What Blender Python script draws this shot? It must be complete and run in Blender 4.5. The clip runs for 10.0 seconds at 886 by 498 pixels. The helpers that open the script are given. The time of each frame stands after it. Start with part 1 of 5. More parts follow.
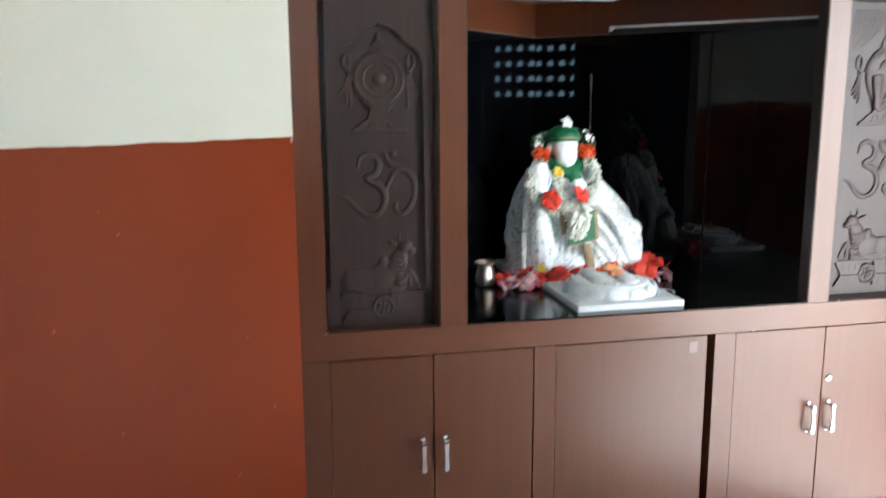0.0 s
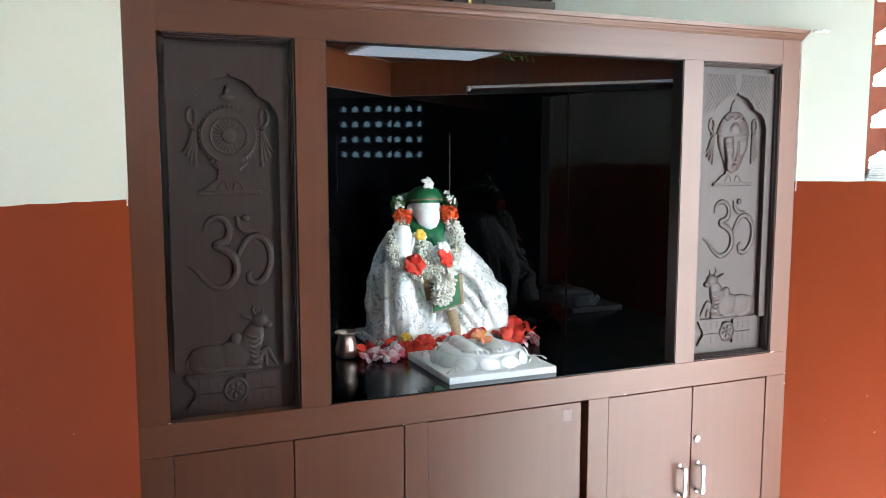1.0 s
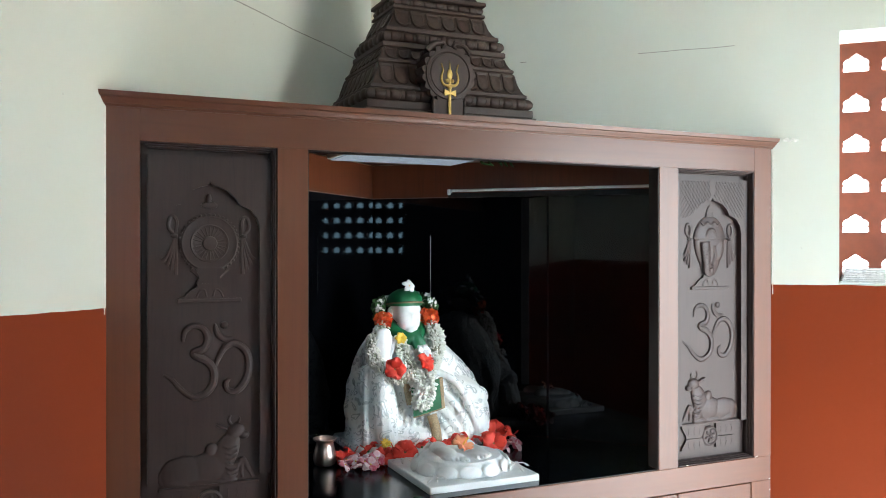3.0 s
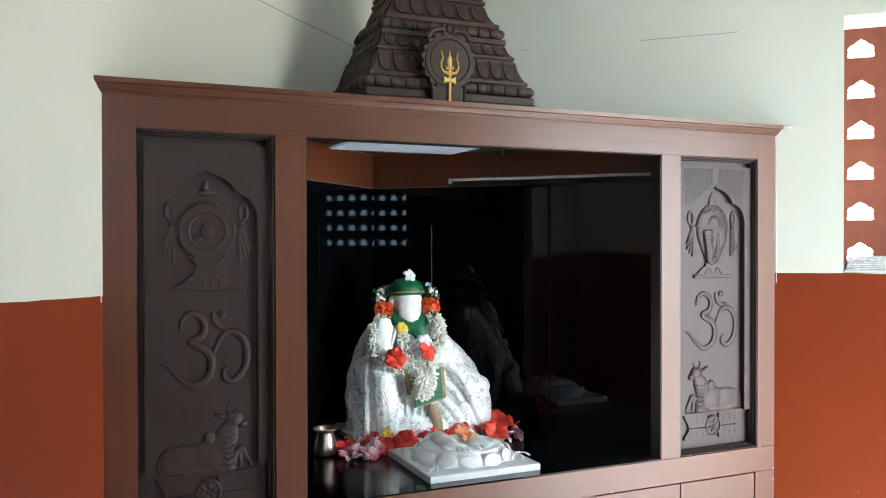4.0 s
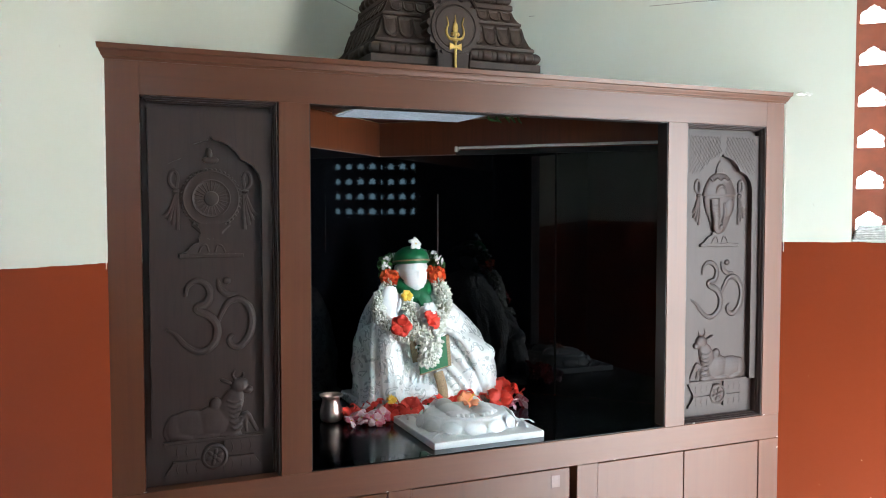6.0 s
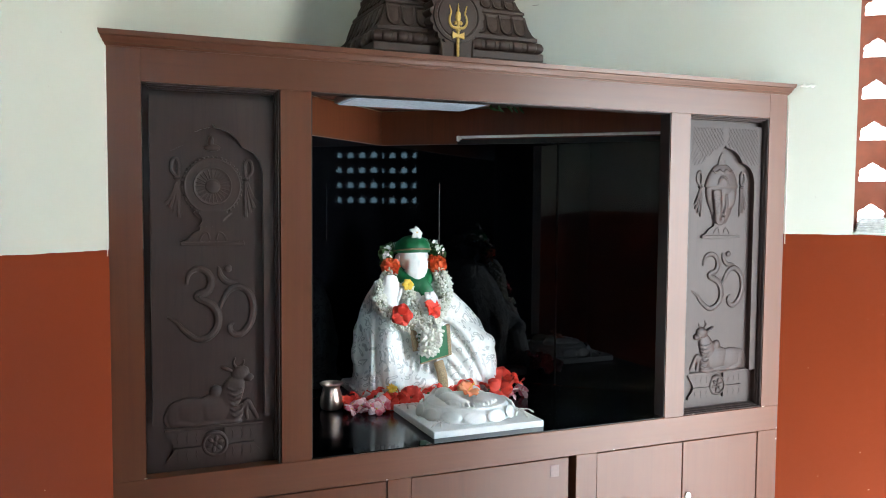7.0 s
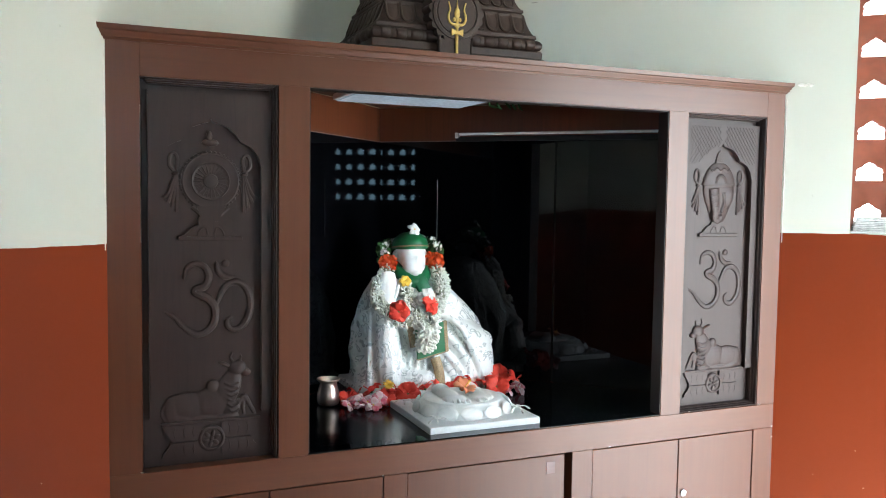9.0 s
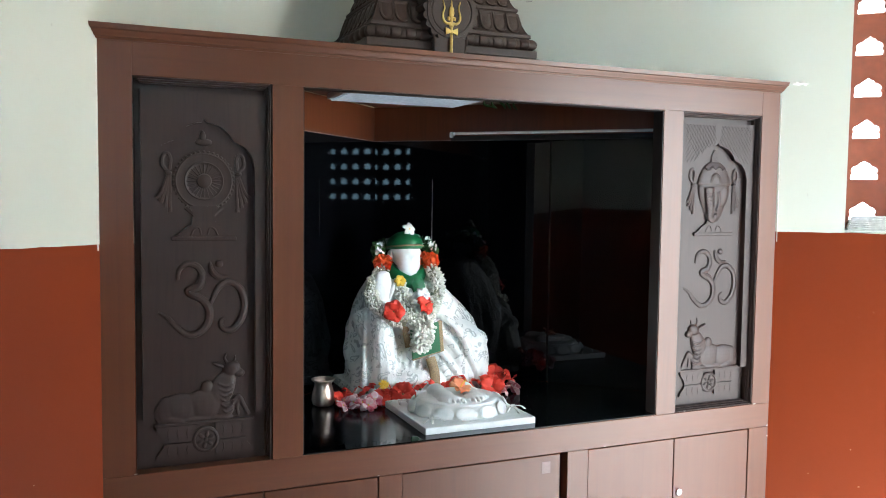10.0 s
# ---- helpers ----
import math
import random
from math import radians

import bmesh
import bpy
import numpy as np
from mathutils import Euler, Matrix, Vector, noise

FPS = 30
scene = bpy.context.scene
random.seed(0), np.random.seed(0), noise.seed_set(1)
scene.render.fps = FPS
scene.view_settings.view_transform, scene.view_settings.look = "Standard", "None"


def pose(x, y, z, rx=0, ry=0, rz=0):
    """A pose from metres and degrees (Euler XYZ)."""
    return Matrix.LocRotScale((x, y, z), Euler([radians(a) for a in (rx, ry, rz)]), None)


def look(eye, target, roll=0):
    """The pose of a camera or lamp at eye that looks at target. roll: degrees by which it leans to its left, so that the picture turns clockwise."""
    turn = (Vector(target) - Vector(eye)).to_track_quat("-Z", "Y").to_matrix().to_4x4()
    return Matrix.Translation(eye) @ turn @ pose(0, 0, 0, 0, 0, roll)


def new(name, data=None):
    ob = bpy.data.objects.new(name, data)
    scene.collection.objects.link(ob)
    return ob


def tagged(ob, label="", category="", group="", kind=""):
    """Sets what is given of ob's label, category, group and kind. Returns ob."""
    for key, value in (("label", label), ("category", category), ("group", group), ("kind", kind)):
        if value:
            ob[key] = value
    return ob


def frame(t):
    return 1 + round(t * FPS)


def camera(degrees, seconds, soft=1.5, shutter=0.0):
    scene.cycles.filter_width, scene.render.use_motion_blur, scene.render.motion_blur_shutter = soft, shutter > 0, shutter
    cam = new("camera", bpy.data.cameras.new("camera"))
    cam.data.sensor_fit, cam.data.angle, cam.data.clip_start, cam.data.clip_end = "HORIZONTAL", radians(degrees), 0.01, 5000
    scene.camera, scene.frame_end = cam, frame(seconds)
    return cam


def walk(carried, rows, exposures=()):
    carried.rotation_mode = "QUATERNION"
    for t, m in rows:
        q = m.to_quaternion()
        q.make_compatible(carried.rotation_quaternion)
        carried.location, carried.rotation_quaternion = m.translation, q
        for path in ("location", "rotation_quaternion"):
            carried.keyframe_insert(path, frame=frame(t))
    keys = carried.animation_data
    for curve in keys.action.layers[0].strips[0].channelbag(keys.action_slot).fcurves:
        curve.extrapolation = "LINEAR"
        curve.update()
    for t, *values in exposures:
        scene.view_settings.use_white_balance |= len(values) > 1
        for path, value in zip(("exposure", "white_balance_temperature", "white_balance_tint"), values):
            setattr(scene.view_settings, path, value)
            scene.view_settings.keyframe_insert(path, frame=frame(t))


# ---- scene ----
cam = camera(56.3, 10.0, soft=1.0, shutter=0.4)

PATH = [
    (0, (-0.583, -2.398, 1.55), (-0.175, -0.475, 1.183), -0.35),
    (0.2, (-0.597, -2.348, 1.551), (-0.104, -0.432, 1.255), -1.0),
    (0.5, (-0.607, -2.275, 1.566), (0.0, -0.388, 1.299), -0.5),
    (0.7, (-0.598, -2.236, 1.549), (0.092, -0.375, 1.306), -0.3),
    (1, (-0.588, -2.195, 1.544), (0.186, -0.364, 1.319), 0.0),
    (1.2, (-0.578, -2.184, 1.554), (0.203, -0.352, 1.356), 0.1),
    (1.5, (-0.568, -2.183, 1.583), (0.226, -0.35, 1.477), 0.2),
    (1.7, (-0.566, -2.189, 1.588), (0.236, -0.357, 1.511), 0.2),
    (2, (-0.566, -2.188, 1.593), (0.252, -0.363, 1.541), 0.2),
    (2.5, (-0.59, -2.198, 1.594), (0.233, -0.375, 1.589), 0.1),
    (4, (-0.563, -2.185, 1.569), (0.245, -0.356, 1.549), -0.1),
    (4.5, (-0.549, -2.189, 1.569), (0.251, -0.357, 1.534), 0.0),
    (5, (-0.543, -2.183, 1.564), (0.252, -0.349, 1.514), 0.0),
    (5.5, (-0.548, -2.187, 1.563), (0.24, -0.35, 1.491), -0.1),
    (6, (-0.546, -2.191, 1.565), (0.238, -0.353, 1.471), 0.0),
    (7.5, (-0.546, -2.19, 1.566), (0.236, -0.353, 1.443), 0.6),
    (8, (-0.55, -2.191, 1.563), (0.234, -0.355, 1.443), 0.7),
    (8.5, (-0.549, -2.192, 1.56), (0.236, -0.357, 1.439), 0.8),
    (9, (-0.546, -2.195, 1.563), (0.239, -0.36, 1.437), 0.8),
    (9.5, (-0.547, -2.19, 1.566), (0.244, -0.358, 1.437), 0.8),
    (10, (-0.541, -2.189, 1.563), (0.254, -0.358, 1.436), 0.7),
]
walk(cam, [(t, look(eye, target, roll)) for t, eye, target, roll in PATH],
     [(0, 2.98, 6050, 5), (0.9, 2.9, 6050, 5), (1.8, 2.78, 6050, 5), (2.5, 2.74, 6050, 5), (4, 2.76, 6050, 5), (10, 2.78, 6050, 5)])

# ---- light ----
world = bpy.data.worlds.new("daylight")
scene.world = world
world.use_nodes = True
wn = world.node_tree.nodes
sky = wn.new("ShaderNodeTexSky")
sky.sky_type, sky.sun_disc = "NISHITA", False
sky.sun_elevation, sky.sun_rotation = radians(52), radians(138.7)
wn["Background"].inputs["Strength"].default_value = 0.11
world.node_tree.links.new(sky.outputs[0], wn["Background"].inputs["Color"])
sun = new("sun", bpy.data.lights.new("sun", "SUN"))
sun.data.energy, sun.data.angle, sun.data.color = 5.0, radians(0.5), (1.0, 0.98, 0.95)
sun.matrix_world = look((4.06, -4.62, 7.88), (0, 0, 0))

# Room corner behind the cabinet and the directions of the two walls that meet there.
CX, CY = 0.567, 1.109
DR = Vector((1, -1, 0)).normalized()
DL = Vector((-1.074, -1.109, 0)).normalized()
ROOM_R, ROOM_L, ROOM_H = 3.3, 3.9, 2.95
BORDER = 1.437


def along(origin, xdir, out):
    """A frame whose x runs along a wall and whose y points out of the room."""
    m = Matrix.Identity(4)
    for i in range(3):
        m[i][0], m[i][1], m[i][2], m[i][3] = xdir[i], out[i], (0, 0, 1)[i], origin[i]
    return m


C0 = Vector((CX, CY, 0))
OUT_R = Vector((-DR.y, DR.x, 0))
OUT_L = Vector((DL.y, -DL.x, 0))
WALL_R = along(C0, DR, OUT_R)
WALL_L = along(C0, DL, OUT_L)
WALL_B = along(C0 + DL * ROOM_L, DR, -OUT_R)
WALL_P = along(C0 + DR * ROOM_R, DL, -OUT_L)


def window_light(name, m, x, z, w, h, power, depth, color=(0.93, 0.97, 1.0), turn=0.0):
    lamp = new(name, bpy.data.lights.new(name, "AREA"))
    lamp.data.shape, lamp.data.size, lamp.data.size_y = "RECTANGLE", w, h
    lamp.data.energy, lamp.data.color = power, color
    lamp.matrix_world = look(m @ Vector((x, depth, z)), m @ Vector((x + turn, depth - 1, z)))
    return lamp


side_lamp = window_light("side_door_daylight", WALL_P, 0.79, 1.12, 1.25, 2.05, 2.0, 0.10, (0.97, 0.98, 1.0), -0.30)
side_lamp.data.spread = radians(58)


def sky_backdrop(name, m, x, z, w, h, strength, tint=(0.72, 0.90, 1.0)):
    """Overcast brightness outside an opening."""
    me = bpy.data.meshes.new(name)
    me.from_pydata([(x - w, 0.9, z - h), (x + w, 0.9, z - h), (x + w, 0.9, z + h), (x - w, 0.9, z + h)], [], [(0, 1, 2, 3)])
    mat = bpy.data.materials.new(name)
    mat.use_nodes = True
    nt = mat.node_tree
    nt.nodes.remove(nt.nodes["Principled BSDF"])
    em = nt.nodes.new("ShaderNodeEmission")
    em.inputs["Color"].default_value, em.inputs["Strength"].default_value = (*tint, 1), strength
    nt.links.new(em.outputs[0], nt.nodes["Material Output"].inputs[0])
    me.materials.append(mat)
    ob = new(name, me)
    ob.matrix_world = m
    return tagged(ob, "bright overcast sky outside the window", "sky", kind="structure")


sky_backdrop("backdrop", WALL_R, 2.6, 2.3, 2.2, 1.4, 5.0)
sky_backdrop("backdrop", WALL_B, 2.0, 2.3, 1.8, 1.4, 13.0, (0.50, 0.80, 1.0))

# ---- materials ----


class Mat:
    def __init__(self, name, color, rough=0.5, metal=0.0, spec=0.5):
        self.m = bpy.data.materials.new(name)
        self.m.use_nodes = True
        self.t = self.m.node_tree
        self.b = self.t.nodes["Principled BSDF"]
        self.b.inputs["Base Color"].default_value = (*color, 1)
        self.b.inputs["Roughness"].default_value = rough
        self.b.inputs["Metallic"].default_value = metal
        self.b.inputs["Specular IOR Level"].default_value = spec

    def n(self, kind, **kw):
        nd = self.t.nodes.new("ShaderNode" + kind)
        for k, v in kw.items():
            nd.inputs[k.replace("_", " ")].default_value = v
        return nd

    def l(self, a, b):
        self.t.links.new(a, b)

    def coords(self, scale=(1, 1, 1), kind="Object"):
        tc = self.n("TexCoord")
        mp = self.n("Mapping", Scale=scale)
        self.l(tc.outputs[kind], mp.inputs["Vector"])
        return mp.outputs[0]

    def world_pos(self, scale=(1, 1, 1)):
        g = self.n("NewGeometry")
        mp = self.n("Mapping", Scale=scale)
        self.l(g.outputs["Position"], mp.inputs["Vector"])
        return mp.outputs[0]

    def noise(self, vec, scale, detail=4.0, rough=0.55, dist=0.0):
        nd = self.n("TexNoise", Scale=scale, Detail=detail, Roughness=rough, Distortion=dist)
        self.l(vec, nd.inputs["Vector"])
        return nd.outputs["Fac"]

    def ramp(self, fac, stops):
        nd = self.n("ValToRGB")
        e = nd.color_ramp.elements
        while len(e) < len(stops):
            e.new(0.5)
        for el, (p, c) in zip(e, stops):
            el.position, el.color = p, (*c, 1) if len(c) == 3 else c
        self.l(fac, nd.inputs["Fac"])
        return nd.outputs["Color"]

    def mix(self, fac, a, b, blend="MIX"):
        nd = self.t.nodes.new("ShaderNodeMix")
        nd.data_type, nd.blend_type = "RGBA", blend
        for sock, val in ((nd.inputs[0], fac), (nd.inputs[6], a), (nd.inputs[7], b)):
            if isinstance(val, (int, float)):
                sock.default_value = val
            elif isinstance(val, tuple):
                sock.default_value = (*val, 1)
            else:
                self.l(val, sock)
        return nd.outputs[2]

    def math(self, op, a, b=0.0, c=0.0):
        nd = self.t.nodes.new("ShaderNodeMath")
        nd.operation = op
        for sock, val in zip(nd.inputs, (a, b, c)):
            if isinstance(val, (int, float)):
                sock.default_value = val
            else:
                self.l(val, sock)
        return nd.outputs[0]

    def color(self, out):
        self.l(out, self.b.inputs["Base Color"])
        return self

    def rough(self, fac, lo, hi):
        nd = self.n("MapRange")
        nd.inputs["To Min"].default_value, nd.inputs["To Max"].default_value = lo, hi
        self.l(fac, nd.inputs["Value"])
        self.l(nd.outputs[0], self.b.inputs["Roughness"])
        return self

    def bump(self, fac, strength, dist=0.002):
        nd = self.n("Bump", Strength=strength, Distance=dist)
        self.l(fac, nd.inputs["Height"])
        self.l(nd.outputs[0], self.b.inputs["Normal"])
        return self


def wood(name, dark, mid, rough=(0.3, 0.45), grain=(55, 55, 2.2), bump=0.05, spec=0.5, coat=0.0):
    m = Mat(name, mid, spec=spec)
    v = m.world_pos(grain)
    g = m.noise(v, 1.0, 5, 0.6, 0.6)
    big = m.noise(m.world_pos(), 2.3, 3)
    info = m.n("ObjectInfo")
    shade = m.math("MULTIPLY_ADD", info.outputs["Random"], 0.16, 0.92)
    c = m.ramp(g, [(0.25, dark), (0.5, mid), (0.75, tuple(min(1, k * 1.1) for k in mid))])
    c = m.mix(m.math("MULTIPLY", big, 0.28), c, tuple(k * 0.72 for k in mid))
    tint = m.n("CombineColor")
    for i in range(3):
        m.l(shade, tint.inputs[i])
    c = m.mix(1.0, c, tint.outputs[0], "MULTIPLY")
    m.color(c).rough(big, *rough).bump(g, bump, 0.001)
    m.b.inputs["Coat Weight"].default_value, m.b.inputs["Coat Roughness"].default_value = coat, 0.22
    return m.m


def wall_paint():
    m = Mat("wall_paint", (0.7, 0.7, 0.62), 0.6)
    g = m.n("NewGeometry")
    sep = m.n("SeparateXYZ")
    m.l(g.outputs["Position"], sep.inputs[0])
    x, z = sep.outputs[0], sep.outputs[2]
    slow = m.noise(m.world_pos(), 5.0, 3)
    big = m.noise(m.world_pos(), 0.9, 4)
    fine = m.noise(m.world_pos(), 160.0, 3)
    # the painter's line rises slightly where the wall runs on past the cabinet
    past = m.math("MAXIMUM", m.math("MULTIPLY_ADD", x, -1.0, -0.5), 0.0)
    line = m.math("ADD", m.math("MULTIPLY_ADD", slow, 0.018, BORDER - 0.013), m.math("MULTIPLY", past, 0.028))
    line = m.math("ADD", line, m.math("MULTIPLY", m.math("GREATER_THAN", x, CX), 0.022))
    above = m.math("GREATER_THAN", z, line)
    cream = m.ramp(big, [(0.3, (0.58, 0.585, 0.50)), (0.7, (0.63, 0.64, 0.56))])
    red = m.ramp(big, [(0.3, (0.170, 0.024, 0.0035)), (0.7, (0.205, 0.030, 0.005))])
    # hairline crack along the slab joint
    left = m.math("LESS_THAN", x, CX)
    wob = m.math("ADD", m.math("MULTIPLY_ADD", slow, 0.012, 2.304), m.math("MULTIPLY", left, 0.034))
    near = m.math("LESS_THAN", m.math("ABSOLUTE", m.math("SUBTRACT", z, wob)), m.math("MULTIPLY_ADD", left, 0.0008, 0.0013))
    gate = m.math("MAXIMUM", left, m.math("GREATER_THAN", m.noise(m.world_pos(), 2.1, 2), 0.46))
    cream = m.mix(m.math("MULTIPLY", m.math("MULTIPLY", near, gate), 0.75), cream, (0.22, 0.20, 0.17))
    spots = m.math("GREATER_THAN", m.noise(m.world_pos(), 42.0, 2), 0.765)
    cream = m.mix(m.math("MULTIPLY", spots, 0.4), cream, (0.45, 0.42, 0.36))
    spot2 = m.math("GREATER_THAN", m.noise(m.world_pos(), 55.0, 1), 0.80)
    red = m.mix(m.math("MULTIPLY", spot2, 0.5), red, (0.45, 0.25, 0.18))
    m.color(m.mix(above, red, cream))
    r = m.math("MULTIPLY_ADD", above, 0.15, 0.5)
    m.l(r, m.b.inputs["Roughness"])
    m.b.inputs["Specular IOR Level"].default_value = 0.15
    h = m.math("ADD", m.math("MULTIPLY", fine, 0.25), slow)
    m.bump(h, 0.10, 0.006)
    return m.m


def plain(name, color, rough=0.5, metal=0.0, var=0.15, scale=18.0, bump=0.0, spec=0.5):
    m = Mat(name, color, rough, metal, spec)
    f = m.noise(m.world_pos(), scale, 4)
    m.color(m.ramp(f, [(0.25, tuple(c * (1 - var) for c in color)), (0.75, tuple(min(1, c * (1 + var)) for c in color))]))
    if rough > 0.02:
        m.rough(f, rough * 0.85, min(1, rough * 1.2))
    if bump:
        m.bump(f, bump, 0.002)
    return m.m


def granite(lo=0.012, hi=0.03):
    m = Mat("black_granite", (0.004, 0.0045, 0.006), 0.04, spec=0.25)
    sp = m.n("TexVoronoi", Scale=420.0)
    m.l(m.world_pos(), sp.inputs["Vector"])
    m.color(m.ramp(sp.outputs["Distance"], [(0.0, (0.006, 0.0065, 0.009)), (0.35, (0.0012, 0.0014, 0.002))]))
    m.rough(m.noise(m.world_pos(), 7.0, 4), lo, hi)
    return m.m


def brocade():
    m = Mat("white_brocade", (0.75, 0.75, 0.72), 0.5)
    v = m.coords()
    warp = m.n("TexNoise", Scale=14.0, Detail=1.0)
    m.l(v, warp.inputs["Vector"])
    w = m.mix(0.11, v, warp.outputs["Color"])
    vo = m.n("TexVoronoi", Scale=38.0)
    m.l(w, vo.inputs["Vector"])
    ring = m.math("ABSOLUTE", m.math("SUBTRACT", vo.outputs["Distance"], 0.34))
    soft = m.n("MapRange", From_Min=0.05, From_Max=0.13, To_Min=1.0, To_Max=0.0)
    m.l(ring, soft.inputs["Value"])
    mask = soft.outputs[0]
    part_ = m.math("GREATER_THAN", m.noise(v, 26.0, 1), 0.45)
    k = m.math("MULTIPLY", mask, part_)
    m.color(m.mix(k, (0.87, 0.88, 0.85), (0.70, 0.73, 0.71)))
    r = m.math("MULTIPLY_ADD", k, -0.10, 0.32)
    m.l(r, m.b.inputs["Roughness"])
    m.b.inputs["Sheen Weight"].default_value = 0.2
    m.l(m.math("MULTIPLY", k, 0.18), m.b.inputs["Metallic"])
    crease = m.noise(m.coords((1, 1, 0.4)), 24.0, 2, 0.5, 1.4)
    h = m.math("ADD", m.math("MULTIPLY", k, 0.8), m.math("MULTIPLY", m.noise(v, 240.0, 2), 0.4))
    m.bump(m.math("ADD", h, m.math("MULTIPLY", crease, 9.0)), 0.5, 0.0022)
    return m.m


def marble():
    m = Mat("white_marble", (0.8, 0.8, 0.8), 0.3)
    f = m.noise(m.world_pos((1, 1, 1.6)), 9.0, 8, 0.62, 1.6)
    m.color(m.ramp(f, [(0.34, (0.70, 0.73, 0.72)), (0.5, (0.79, 0.81, 0.80)), (0.7, (0.84, 0.85, 0.84))]))
    m.rough(f, 0.22, 0.4)
    m.b.inputs["Subsurface Weight"].default_value = 0.0
    return m.m


def petal(name, base, tip, rough=0.55):
    m = Mat(name, base, rough)
    f = m.noise(m.coords((1, 1, 1)), 60.0, 3)
    i = m.n("NewGeometry")
    k = m.math("ADD", m.math("MULTIPLY", f, 0.6), m.math("MULTIPLY", i.outputs["Random Per Island"], 0.4))
    m.color(m.ramp(k, [(0.25, base), (0.75, tip)]))
    return m.m


PAINT = wall_paint()
WOOD = wood("brown_veneer", (0.090, 0.0280, 0.0110), (0.104, 0.0325, 0.0128), (0.34, 0.42), spec=0.42, coat=0.18)
WOOD_H = wood("brown_veneer_crosswise", (0.090, 0.0280, 0.0110), (0.104, 0.0325, 0.0128), (0.34, 0.42), (2.2, 55, 55), spec=0.42, coat=0.18)
BAND = wood("red_brown_veneer", (0.095, 0.027, 0.010), (0.135, 0.038, 0.014), (0.3, 0.45))
CARVED = wood("dark_carved_wood", (0.023, 0.0115, 0.0090), (0.034, 0.0178, 0.0142), (0.40, 0.5), (90, 90, 6), 0.2, 0.4)
TOWERWOOD = wood("dark_stained_teak", (0.020, 0.0105, 0.007), (0.040, 0.021, 0.0145), (0.42, 0.58), (90, 12, 90), 0.45, 0.35)
LINING = wood("near_black_lining", (0.010, 0.005, 0.004), (0.016, 0.008, 0.006), (0.4, 0.5))
GRANITE = granite()
SHELFSTONE = granite(0.10, 0.22)
SHELFSTONE.name = "worn_black_granite"
BROCADE = brocade()
MARBLE = marble()
GREEN = plain("green_satin", (0.006, 0.115, 0.036), 0.42, var=0.2, scale=60)
GOLD = plain("gold_paint", (0.62, 0.42, 0.12), 0.42, 0.5, 0.2, 80)
GOLDCLOTH = plain("gold_zari_border", (0.27, 0.19, 0.10), 0.5, 0.2, 0.5, 260, 0.3)
STEEL = plain("chrome", (0.62, 0.62, 0.62), 0.18, 1.0, 0.08, 40)
COPPER = plain("polished_brass_pot", (0.80, 0.62, 0.52), 0.3, 1.0, 0.15, 30)
JALI = plain("terracotta_jali_paint", (0.235, 0.058, 0.026), 0.6, var=0.2, scale=20, bump=0.2)
DARK = plain("dark_cavity", (0.008, 0.006, 0.005), 0.8)
RED = petal("red_hibiscus_petal", (0.66, 0.028, 0.014), (0.78, 0.065, 0.035))
ORANGE = petal("orange_marigold_petal", (0.70, 0.065, 0.008), (0.80, 0.13, 0.02))
PEACH = petal("peach_hibiscus_petal", (0.72, 0.22, 0.10), (0.80, 0.36, 0.18))
WHITEBUD = petal("white_jasmine_bud", (0.72, 0.73, 0.63), (0.85, 0.85, 0.79))
WHITEPETAL = petal("white_flower_petal", (0.74, 0.74, 0.72), (0.82, 0.82, 0.80))
PINK = petal("pink_white_petal", (0.82, 0.70, 0.71), (0.52, 0.03, 0.08))
YELLOW = petal("yellow_flower_petal", (0.72, 0.42, 0.02), (0.80, 0.55, 0.06))
LEAF = petal("green_leaf", (0.02, 0.07, 0.015), (0.05, 0.15, 0.03))
FLOORTILE = plain("floor_tile", (0.71, 0.71, 0.71), 0.25, var=0.10, scale=5)
CEILPAINT = plain("ceiling_paint", (0.86, 0.86, 0.83), 0.7, var=0.05, scale=2)
PAPER = plain("newsprint", (0.62, 0.62, 0.60), 0.7, var=0.25, scale=70)
TUBE = plain("tube_glass", (0.74, 0.75, 0.74), 0.25, var=0.04)
ENAMEL = plain("white_enamel", (0.62, 0.62, 0.60), 0.4, var=0.06)
# weak glow and pale speckles imitate reflections on the blue-grey metal panel
GLOW = Mat("panel_face_glints", (0.7, 0.75, 0.8), 0.35)
GLOW.b.inputs["Emission Color"].default_value = (0.72, 0.86, 1.0, 1)
GLOW.b.inputs["Emission Strength"].default_value = 0.03
GLOW.color(GLOW.ramp(GLOW.noise(GLOW.world_pos(), 60.0, 3), [(0.3, (0.30, 0.36, 0.42)), (0.7, (0.55, 0.62, 0.68))]))
GLOW = GLOW.m
GLUE = plain("plaster_filler", (0.70, 0.68, 0.62), 0.8, var=0.1, scale=90)
GREY = plain("worn_sticker", (0.20, 0.13, 0.12), 0.5, var=0.2, scale=120)

# ---- mesh helpers ----


def thing(name, at, label, category, group="", kind=""):
    ob = new(name)
    ob.empty_display_size = 0.05
    ob.matrix_world = at if isinstance(at, Matrix) else Matrix.Translation(at)
    return tagged(ob, label, category, group, kind)


